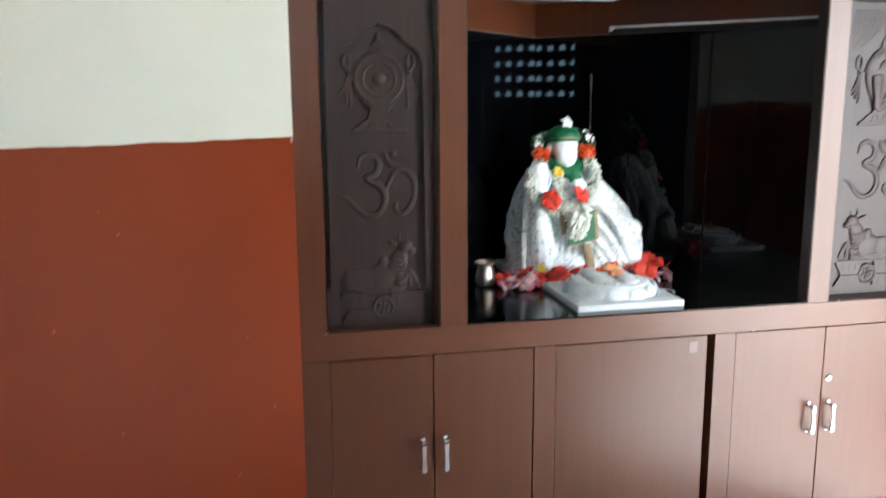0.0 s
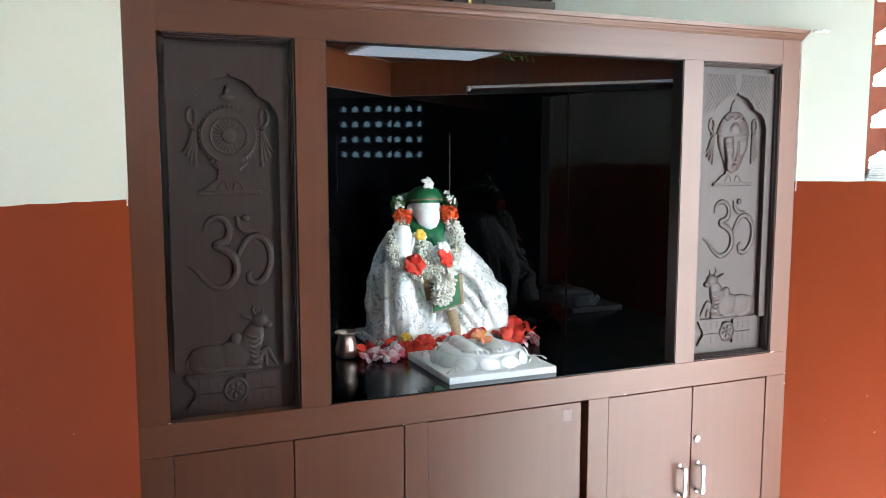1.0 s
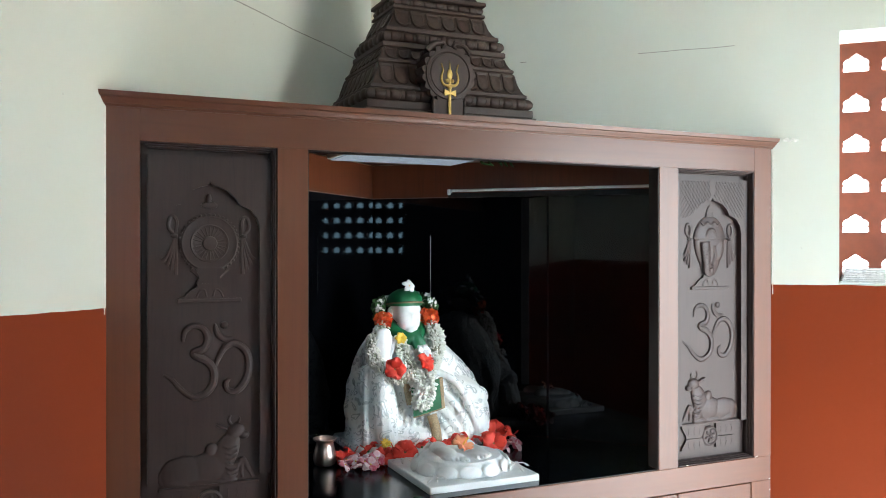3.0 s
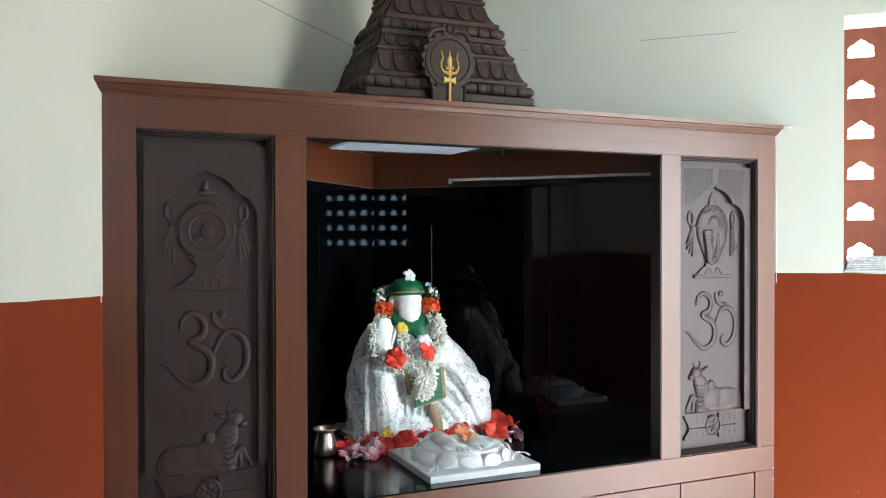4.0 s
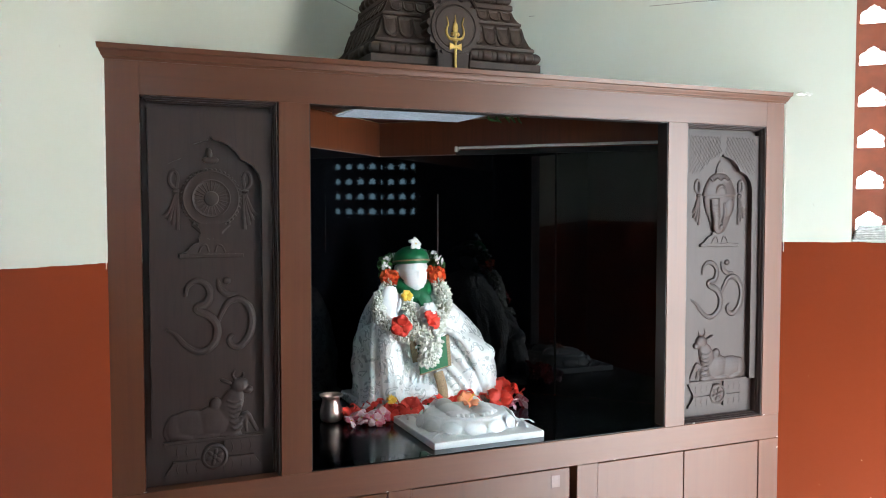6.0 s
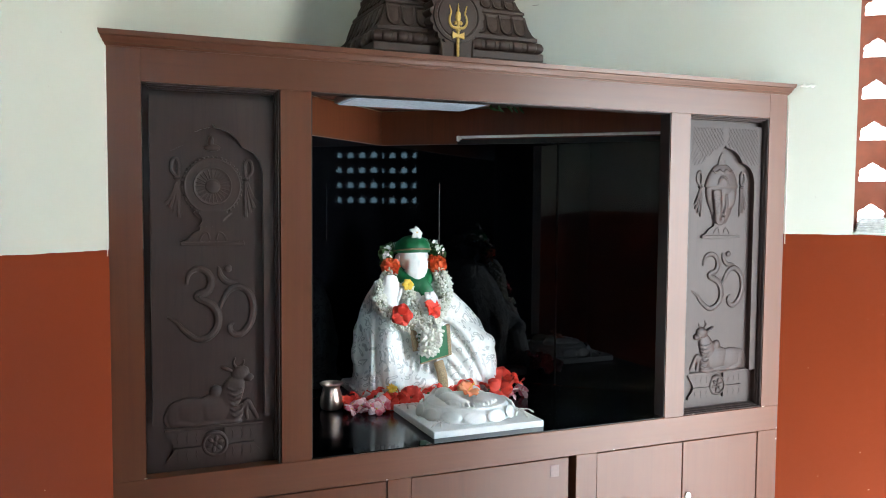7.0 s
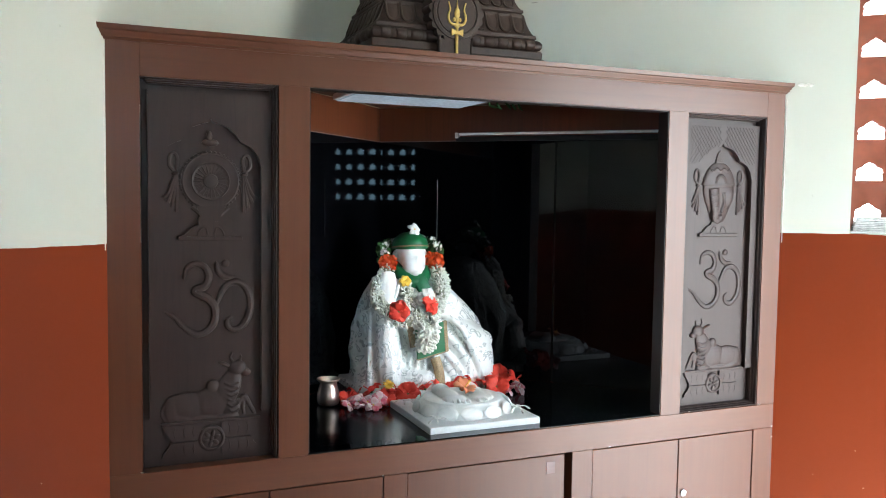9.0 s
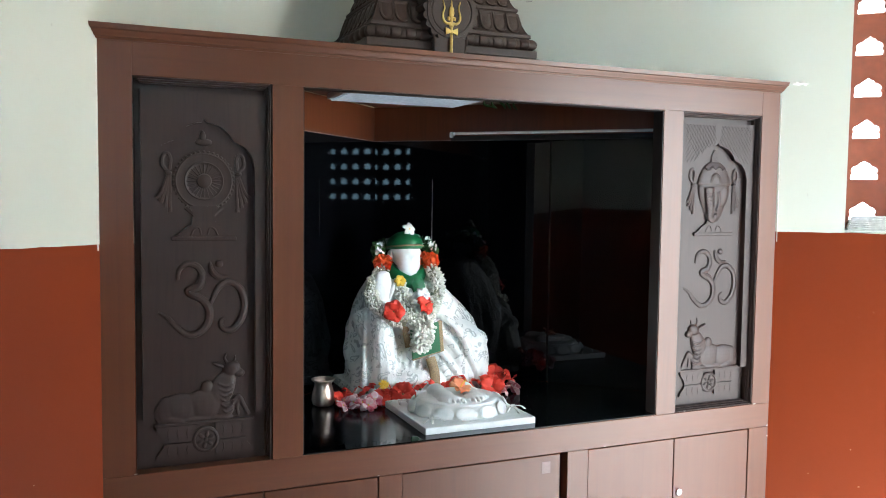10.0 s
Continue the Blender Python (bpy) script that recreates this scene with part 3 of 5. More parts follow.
def wheel(bm, y):
    cx, cz = PW / 2, 0.745
    lathe(bm, [(0.074, 0), (0.074, 0.005), (0.070, 0.009), (0.066, 0.007), (0.050, 0.009), (0.048, 0.012), (0.042, 0.008), (0.020, 0.009), (0.017, 0.016), (0.008, 0.020), (0.001, 0.021)], 48, pose(cx, y, cz, 90))
    for k in range(40):
        a = 2 * math.pi * k / 40
        blob(bm, (cx + 0.075 * math.cos(a), y - 0.003, cz + 0.075 * math.sin(a)), (0.0045, 0.004, 0.004), Matrix.Rotation(-a, 4, "Y"), 8, 5)
    for k in range(24):
        a = 2 * math.pi * k / 24
        d = Vector((math.cos(a), 0, math.sin(a)))
        c = Vector((cx, y - 0.009, cz))
        sweep(bm, [c + d * 0.018, c + d * 0.030, c + d * 0.044], 0.0022, 5)
    for s in (-1, 1):
        sweep(bm, curve_points([(cx + s * 0.018, y, 0.645), (cx + s * 0.026, y, 0.660), (cx + s * 0.046, y, 0.678)], 4), 0.007, 7, 0.8)
    prism(bm, [(cx - 0.034, 0.640), (cx + 0.034, 0.640), (cx + 0.026, 0.656), (cx + 0.036, 0.680), (cx - 0.036, 0.680), (cx - 0.026, 0.656)], y - 0.009, y + 0.002)
    blob(bm, (cx, y, 0.845), (0.022, 0.010, 0.010), None, 14, 8)
    blob(bm, (cx - 0.003, y, 0.860), (0.008, 0.010, 0.016), None, 12, 8)


def trunked(bm, y):
    """A crowned elephant mask in low relief, kept plain."""
    cx = PW / 2
    low = Matrix.Translation((cx, y, 0)) @ Matrix.Diagonal((1, 0.24, 1, 1))
    # ribbed finial, domed crown, brow band and the head that narrows to the foot
    lathe(bm, [(0.001, 0.884), (0.006, 0.872), (0.014, 0.858), (0.018, 0.845), (0.016, 0.838)], 24, low)
    lathe(bm, [(0.010, 0.842), (0.030, 0.836), (0.046, 0.822), (0.058, 0.805), (0.067, 0.786), (0.070, 0.772), (0.062, 0.768)], 40, low)
    lathe(bm, [(0.060, 0.774), (0.073, 0.771), (0.073, 0.764), (0.060, 0.761)], 40, low)
    lathe(bm, [(0.060, 0.766), (0.068, 0.756), (0.066, 0.735), (0.058, 0.710), (0.048, 0.688), (0.036, 0.662), (0.026, 0.645), (0.024, 0.638)], 40, low)
    for k in range(5):
        u = -0.010 + 0.005 * k
        sweep(bm, curve_points([(cx + u * 0.3, y - 0.003, 0.880), (cx + u * 1.2, y - 0.0045, 0.860), (cx + u * 1.5, y - 0.0045, 0.842)], 3), 0.0018, 5)
    for k in range(3):
        u = -0.030 + 0.030 * k
        sweep(bm, curve_points([(cx + u - 0.014, y - 0.012, 0.822), (cx + u, y - 0.013, 0.812), (cx + u + 0.014, y - 0.012, 0.822)], 4), 0.0025, 6)
    sweep(bm, curve_points([(cx - 0.020, y - 0.015, 0.772), (cx - 0.014, y - 0.017, 0.790), (cx, y - 0.018, 0.798), (cx + 0.014, y - 0.017, 0.790), (cx + 0.020, y - 0.015, 0.772)], 4), 0.004, 7)
    # trunk that hangs to one side and curls up at its end
    trunk = curve_points([(cx - 0.026, y - 0.014, 0.752), (cx - 0.024, y - 0.017, 0.715), (cx - 0.018, y - 0.016, 0.680), (cx - 0.018, y - 0.014, 0.655), (cx - 0.006, y - 0.013, 0.645), (cx + 0.006, y - 0.012, 0.652), (cx + 0.003, y - 0.012, 0.663)], 6)
    sweep(bm, trunk, lambda t: 0.021 * (1 - 0.66 * t), 10, 0.55)
    for k in range(8):
        p = trunk[3 + 2 * k]
        w = 0.018 * (1 - 0.055 * k)
        sweep(bm, curve_points([(p.x - w, p.y - 0.006, p.z + 0.003), (p.x, p.y - 0.0115 + 0.0006 * k, p.z - 0.002), (p.x + w, p.y - 0.006, p.z + 0.003)], 3), 0.0017, 5)
    blob(bm, (cx + 0.036, y - 0.010, 0.722), (0.022, 0.008, 0.034), Matrix.Rotation(radians(22), 4, "Y"), 16, 10)
    sweep(bm, curve_points([(cx + 0.014, y - 0.015, 0.738), (cx + 0.018, y - 0.015, 0.705), (cx + 0.010, y - 0.013, 0.672)], 5), 0.006, 8, 0.7)


def carved_panel(x0, face, emblem, label, steps=True, drop=0.0):
    holder = part("carved_panel", boxes((0 if steps else -0.0025, PW, 0.024, 0.033, 0.0, 1.0)), CARVED, cabinet, label, CAB @ Matrix.Translation((x0, 0.017, 0.850)))
    cx = PW / 2
    bm = bmesh.new()
    # raised surround with the cusped arch cut out of it
    right = arch_half(cx, 1)
    left = arch_half(cx, -1)
    y0, y1 = 0.006, 0.0245
    a, b = 0.0125, PW - 0.0125
    prism(bm, right + [(b, 0.13), (b, 0.970), (cx, 0.970)], y0, y1)
    prism(bm, [(cx, 0.970), (a, 0.970), (a, 0.13)] + left[::-1], y0, y1)
    part("arch_surround", bm, CARVED, holder)
    # lattice in the spandrels, worn away on the panel without steps
    bm = bmesh.new()
    for s in (-1, 1) if steps else ():
        for k in range(-2, 13):
            for lean in (-1, 1):
                u0 = 0.000 + k * 0.0135
                seg = []
                for j in range(25):
                    z = 0.962 - j * 0.0052
                    u = u0 + lean * (0.962 - z) * 0.72
                    edge = 0.0
                    for (p, q), (p2, q2) in zip(right, right[1:]):
                        if q2 <= z <= q:
                            edge = p - cx + (p2 - p) * ((q - z) / (q - q2) if q > q2 else 0)
                            break
                    if z > 0.925:
                        edge = 0.004
                    if edge + 0.006 < u < 0.142:
                        seg.append(Vector((cx + s * u, y0, z)))
                    elif seg:
                        break
                if len(seg) > 2:
                    sweep(bm, [seg[0], seg[-1]], 0.0012, 5)
    if steps:
        part("lattice", bm, CARVED, holder)
    # stepped edge moulding
    bm = bmesh.new()
    for g, w, yy in ((0.0, 0.005, -0.014), (0.005, 0.004, -0.004), (0.009, 0.004, 0.006)):
        sides = [(PW - g - w, PW - g, 0.0005 + g, 1.0 - g)]
        ends = [(g + w, PW - g - w, 1.0 - g - w, 1.0 - g)]
        if steps:
            sides.append((g, g + w, 0.0005 + g, 1.0 - g))
            ends.append((g + w, PW - g - w, g + 0.0005, g + w))
        for r in sides + ends:
            box(bm, r[0], r[1], yy, 0.0242, r[2], r[3], 0.0015)
    part("edge_moulding", bm, CARVED, holder)
    Y = 0.0225
    LOW = Matrix.Translation((0, Y * 0.40, 0)) @ Matrix.Diagonal((1, 0.60, 1, 1))
    for name, build in (("syllable_carving", lambda q: om(q, Y, 0.0105)), ("bull_carving", lambda q: bull(q, Y, face)), ("plinth_carving", lambda q: plinth_relief(q, Y)),
                        ("emblem_carving", lambda q: emblem(q, Y)), ("pedestal_carving", lambda q: pedestal(q, Y, cx))):
        bm = bmesh.new()
        build(bm)
        if name in ("bull_carving", "emblem_carving") and (name == "bull_carving" or emblem is trunked):
            bm = fuse(bm, 0.0022, 1)
        low = {"bull_carving": drop, "plinth_carving": drop, "syllable_carving": drop / 3}.get(name, 0.0)
        part(name, bm, CARVED, holder, "", LOW @ Matrix.Translation((0, 0, -low)))
    for s in (-1, 1):
        bm = bmesh.new()
        streamer(bm, Y, s, cx)
        part("ribbon_carving", bm, CARVED, holder, "", LOW)
    return holder


carved_panel(-0.4215, 1, wheel, "dark carved panel with wheel, syllable and couched bull", False, 0.036)
carved_panel(1.2608, -1, trunked, "dark carved panel with elephant mask, syllable and couched bull", drop=0.016)

# specks of pale filler where rails and stiles butt
for k, (x, z, w) in enumerate(((1.605, 0.851, 0.010), (1.668, 0.768, 0.006), (1.300, 0.853, 0.008), (0.985, 0.7665, 0.007), (0.216, 0.7665, 0.005), (-0.430, 0.852, 0.007), (1.669, 0.730, 0.005))):
    bm = bmesh.new()
    blob(bm, (x, -0.0002, z), (w * 0.55, 0.0008, 0.0011), Matrix.Rotation(0.15 * (k % 3 - 1), 4, "Y"), 10, 6)
    blob(bm, (x + w * 0.5, -0.0002, z + 0.0008), (w * 0.3, 0.0007, 0.0008), None, 8, 6)
    part("filler_speck", bm, GLUE, cabinet, "", CAB)

# plaster filler along the cabinet's two ends
for x, s in ((-0.510, -1), (1.677, 1)):
    bm = bmesh.new()
    pts = []
    for k in range(60):
        z = 1.42 + k * 0.0084
        pts.append(Vector((x + s * 0.001 + 0.0012 * noise.noise((z * 9, s, 0)), -0.003 + 0.001 * noise.noise((z * 13, s, 4)), z)))
    sweep(bm, pts, lambda t: 0.0012 + 0.0016 * abs(noise.noise((t * 37, x, 2))), 6)
    part("trim", bm, GLUE, None, "rough line of pale filler beside the cabinet", category="trim", kind="structure")

# ---- niche: granite and timber band ----
bm = bmesh.new()
prism(bm, [(-0.42, 0.0515), (1.60, 0.0515), (CX, CY - 0.022)], 0.826, 0.85, "z")
part("granite_shelf", bm, SHELFSTONE, None, "polished black granite shelf inside the shrine niche", smooth=False, category="shelf")
part("shelf_edge", boxes((0.0005, 1.1795, 0.004, 0.051, 0.8502, 0.8535), bev=0.001), GRANITE, None, "thin black granite lip", category="shelf edge")
for m, cuts, name in ((WALL_R, (0.022, 0.278, 0.765, 1.42), "granite_cladding"), (WALL_L, (0.002, 1.42), "granite_cladding")):
    clad = thing(name, m, "polished black granite slabs cladding the niche wall", "wall cladding", kind="structure")
    for a, b in zip(cuts, cuts[1:]):
        part("slab", boxes((a + (0.004 if a == 0.765 else 0.0002), b - (0.004 if b == 0.765 else 0.0002), -0.020, -0.001, 0.851, 1.784)), GRANITE, clad)
    band = part("timber_band", boxes((cuts[0] * 0.5, 1.44, -0.010, -0.001, 1.788, 1.924), bev=0.001), BAND, clad, "red-brown veneered band")
    if len(cuts) == 4:
        part("joint_line", boxes((0.2772, 0.2788, -0.0204, -0.019, 1.385, 1.630)), GLUE, clad, "thin pale line along part of a slab joint")
        part("joint_backing", boxes((0.7615, 0.7685, -0.012, -0.0015, 0.852, 1.784)), DARK, clad, "dark filled joint")
    part("ledge", boxes((cuts[0], 1.42, -0.022, -0.002, 1.7845, 1.7875)), GREY, clad)

# ---- tower on the cabinet top ----
tower = thing("wooden_shrine_tower", (0.583, 0.54, 2.012), "dark carved wooden temple tower with stepped tiers", "shrine tower")
WK = 1.03


def narrow(z):
    """The tiers draw in a little more towards the top."""
    return WK * (1 - 0.22 * max(0.0, z - 0.06))


def depth_of(w):
    return ((w - 0.295) * 0.95 + 0.215) * WK


def tier(bm, rings):
    """Rectangular rings of (half width, height)."""
    rs = []
    for w, z in rings:
        rs.append([bm.verts.new((sx * w * narrow(z), sy * depth_of(w), z)) for sx, sy in ((-1, -1), (1, -1), (1, 1), (-1, 1))])
    for a, b in zip(rs, rs[1:]):
        for k in range(4):
            bm.faces.new((a[k], a[(k + 1) % 4], b[(k + 1) % 4], b[k]))
    bm.faces.new(rs[0][::-1])
    bm.faces.new(rs[-1])


def flat(w, z0, z1):
    bm = bmesh.new()
    tier(bm, [(w - 0.004, z0), (w, z0 + 0.003), (w, z1 - 0.003), (w - 0.004, z1)])
    part("tier_slab", bm, TOWERWOOD, tower)


LUMPS = {}


def lump(name, c, r, rot=None):
    """A rounded carved piece; alike pieces share one mesh."""
    at = Matrix.Translation(c) @ (rot if rot is not None else Matrix.Identity(4)) @ Matrix.Diagonal((*r, 1))
    if name not in LUMPS:
        bm = bmesh.new()
        blob(bm, (0, 0, 0), (1, 1, 1), None, 14, 10)
        if name == "rib":
            for v in bm.verts:
                v.co.x = math.copysign(abs(v.co.x) ** 0.6, v.co.x)
                v.co.y = math.copysign(abs(v.co.y) ** 0.8, v.co.y)
        if name == "leaf":
            # a broad tongue, rounded below, hollowed within a raised rim
            bm.clear()
            out = [(-1.0, 0.95), (-1.0, -0.15), (-0.93, -0.50), (-0.72, -0.80), (-0.38, -0.97), (0.0, -1.04), (0.38, -0.97), (0.72, -0.80), (0.93, -0.50), (1.0, -0.15), (1.0, 0.95)]
            back = [bm.verts.new((u, 1.0, v)) for u, v in out]
            rim = [bm.verts.new((u * 0.97, -0.9, v * 0.97)) for u, v in out]
            lip = [bm.verts.new((u * 0.84, -0.9, v * 0.86)) for u, v in out]
            bowl = [bm.verts.new((u * 0.66, -0.1, v * 0.70)) for u, v in out]
            mid = [bm.verts.new((u * 0.22, -0.6, v * 0.30)) for u, v in out]
            for a, b in ((back, rim), (rim, lip), (lip, bowl), (bowl, mid)):
                for k in range(len(out)):
                    j = (k + 1) % len(out)
                    bm.faces.new((a[k], a[j], b[j], b[k]))
            bm.faces.new(mid)
            bm.faces.new(back[::-1])
        LUMPS[name] = part(name, bm, TOWERWOOD, tower, "", at)
    else:
        ob = new(name, LUMPS[name].data)
        ob.parent, ob.matrix_basis = tower, at


def torus(w, z0, z1, n):
    """Ribbed rounded course."""
    h = (z1 - z0) / 2
    zc = (z0 + z1) / 2
    bm = bmesh.new()
    tier(bm, [(w - h, z0)] + [(w - h + h * math.cos(a), zc + h * math.sin(a)) for a in (math.pi * (k / 8 - 0.5) for k in range(1, 8))] + [(w - h, z1)])
    part("tier_roll", bm, TOWERWOOD, tower)
    m2 = int(n * 0.7)
    for k in range(n):
        x = (k + 0.5) / n * 2 - 1
        lump("rib", (x * (w - 0.02) * narrow(zc), -(depth_of(w) - h * 0.75), zc), ((w - 0.02) * narrow(zc) / n * 0.90, h * 1.05, h * 1.0))
    for sx in (-1, 1):
        for k in range(m2):
            q = (k + 0.5) / m2 * 2 - 1
            lump("rib", (sx * (w * narrow(zc) - h * 0.75), q * (depth_of(w) - 0.02), zc), (h * 1.05, (depth_of(w) - 0.02) / m2 * 0.90, h * 1.0))


def petals(w0, w1, z0, z1, n, lean=0.4):
    """Concave course carved with upright leaves."""
    bm = bmesh.new()
    rings = []
    for k in range(7):
        t = k / 6
        rings.append((w0 + (w1 - w0) * (t ** 0.6 * (1 - lean) + t * lean), z0 + (z1 - z0) * t))
    tier(bm, rings)
    part("tier_slope", bm, TOWERWOOD, tower)
    wm = (w0 + w1) / 2
    h = (z1 - z0)
    slope = math.atan2(w0 - w1, h)
    m2 = int(n * 0.7)
    for k in range(n):
        x = ((k + 0.5) / n * 2 - 1) * (wm - 0.012) * narrow(z0 + h / 2)
        y = -(depth_of(wm) + 0.001)
        lump("leaf", (x, y, z0 + h * 0.50), ((wm - 0.012) * narrow(z0 + h / 2) / n * 0.97, 0.0035, h * 0.50), Matrix.Rotation(-slope, 4, "X"))
    for sx in (-1, 1):
        for k in range(m2):
            y = ((k + 0.5) / m2 * 2 - 1) * (depth_of(wm) - 0.012)
            lump("leaf", (sx * (wm * narrow(z0 + h / 2) + 0.001), y, z0 + h * 0.50), ((depth_of(wm) - 0.012) / m2 * 0.97, 0.0035, h * 0.50), Matrix.Rotation(-slope * sx, 4, "Y") @ Matrix.Rotation(math.pi / 2 * sx, 4, "Z"))


flat(0.312, -0.048, -0.012)
flat(0.300, -0.012, 0.004)
flat(0.305, 0.004, 0.022)
flat(0.296, 0.022, 0.050)
torus(0.297, 0.050, 0.090, 11)
flat(0.282, 0.090, 0.106)
petals(0.276, 0.248, 0.106, 0.182, 10)
flat(0.252, 0.182, 0.196)
petals(0.247, 0.226, 0.196, 0.238, 10)
flat(0.232, 0.238, 0.258)
torus(0.230, 0.258, 0.296, 9)
flat(0.216, 0.296, 0.314)
petals(0.208, 0.172, 0.314, 0.384, 6)
flat(0.182, 0.384, 0.398)
torus(0.178, 0.398, 0.424, 7)
flat(0.186, 0.424, 0.440)
petals(0.168, 0.140, 0.440, 0.495, 6)
flat(0.150, 0.495, 0.515)
bm = bmesh.new()
tier(bm, [(0.135, 0.515), (0.14, 0.55), (0.12, 0.60), (0.06, 0.64)])
part("tower_cap", bm, TOWERWOOD, tower)

# medallion with trident on the front of the tower
MZ, MY = 0.143, -0.250
med = bmesh.new()
outline = []
for k in range(96):
    a = math.pi * (-0.36 + 1.72 * k / 95)
    r = 0.086 + 0.011 * abs(math.sin(9.5 * (a + math.pi * 0.36)))
    outline.append((r * math.cos(a), MZ + r * math.sin(a)))
prism(med, outline + [(-0.052, 0.060), (-0.052, -0.045), (0.052, -0.045), (0.052, 0.060)], MY - 0.002, MY + 0.085)
lathe(med, [(0.084, 0.0), (0.083, 0.006), (0.073, 0.007), (0.071, 0.0035), (0.068, 0.0035), (0.066, 0.006), (0.001, 0.006)], 56, pose(0, MY - 0.001, MZ, 90))
medallion = part("medallion", med, TOWERWOOD, tower, "scalloped round medallion with a sunk ring", Matrix.Translation((-0.031, 0, 0)))
for s in (-1, 1):
    bm = bmesh.new()
    sweep(bm, curve_points([(s * 0.078, MY - 0.001, MZ + 0.072), (s * 0.056, MY - 0.003, MZ + 0.096), (s * 0.024, MY - 0.003, MZ + 0.103), (s * 0.016, MY - 0.003, MZ + 0.092), (s * 0.028, MY - 0.003, MZ + 0.086)], 6), lambda t: 0.009 * (1 - 0.5 * t), 8)
    part("scroll", bm, TOWERWOOD, medallion)
    bm = bmesh.new()
    sweep(bm, curve_points([(s * 0.058, MY - 0.001, MZ - 0.074), (s * 0.055, MY - 0.002, MZ - 0.11), (s * 0.054, MY - 0.002, MZ - 0.187)], 5), 0.0045, 8)
    part("side_bead", bm, TOWERWOOD, medallion)
bm = bmesh.new()
blob(bm, (0, MY - 0.001, MZ + 0.106), (0.012, 0.008, 0.014), None, 12, 8)
part("crest_knob", bm, TOWERWOOD, medallion)
bm = bmesh.new()
TY = MY - 0.008
DZ = -0.020
sweep(bm, [Vector((0, TY, -0.045)), Vector((0, TY, 0.05)), Vector((0, TY, 0.15))], 0.0052, 8)
blob(bm, (0, TY, 0.186 + DZ), (0.010, 0.006, 0.022), None, 12, 8)
sweep(bm, [Vector((0, TY, 0.19 + DZ)), Vector((0, TY, 0.234 + DZ))], lambda t: 0.0060 * (1 - 0.9 * t), 8)
for s in (-1, 1):
    sweep(bm, curve_points([(0, TY, 0.145 + DZ), (s * 0.020, TY, 0.147 + DZ), (s * 0.030, TY, 0.162 + DZ), (s * 0.030, TY, 0.182 + DZ), (s * 0.025, TY, 0.200 + DZ), (s * 0.031, TY, 0.226 + DZ)], 6), lambda t: 0.0058 * (1 - 0.65 * t), 8)
    prism(bm, [(0, 0.120 + DZ), (s * 0.021, 0.130 + DZ), (s * 0.021, 0.104 + DZ), (0, 0.114 + DZ)], TY - 0.005, TY + 0.004)
    blob(bm, (s * 0.010, TY, 0.163 + DZ), (0.006, 0.005, 0.008), None, 8, 6)
blob(bm, (0, TY, 0.138 + DZ), (0.009, 0.006, 0.007), None, 10, 6)
bmesh.ops.transform(bm, matrix=Matrix.Translation((0, 0, -0.045)) @ Matrix.Diagonal((0.98, 1, 0.88, 1)) @ Matrix.Translation((0, 0, 0.045)), verts=bm.verts)
part("trident", bm, GOLD, medallion, "gold-painted trident emblem")

# rough plaster where the moulding meets the wall
bm = bmesh.new()
for k in range(7):
    blob(bm, (1.702 + 0.006 * k, -0.034 - 0.004 * k, 1.962 + 0.002 * math.sin(k * 2.1)), (0.010, 0.005, 0.005 + 0.002 * math.sin(k * 1.7)), None, 8, 6)
part("trim", fuse(bm, 0.002, 1), GLUE, None, "smear of pale plaster at the moulding's end", category="trim", kind="structure")
# ---- on the shelf ----
SH = 0.8505


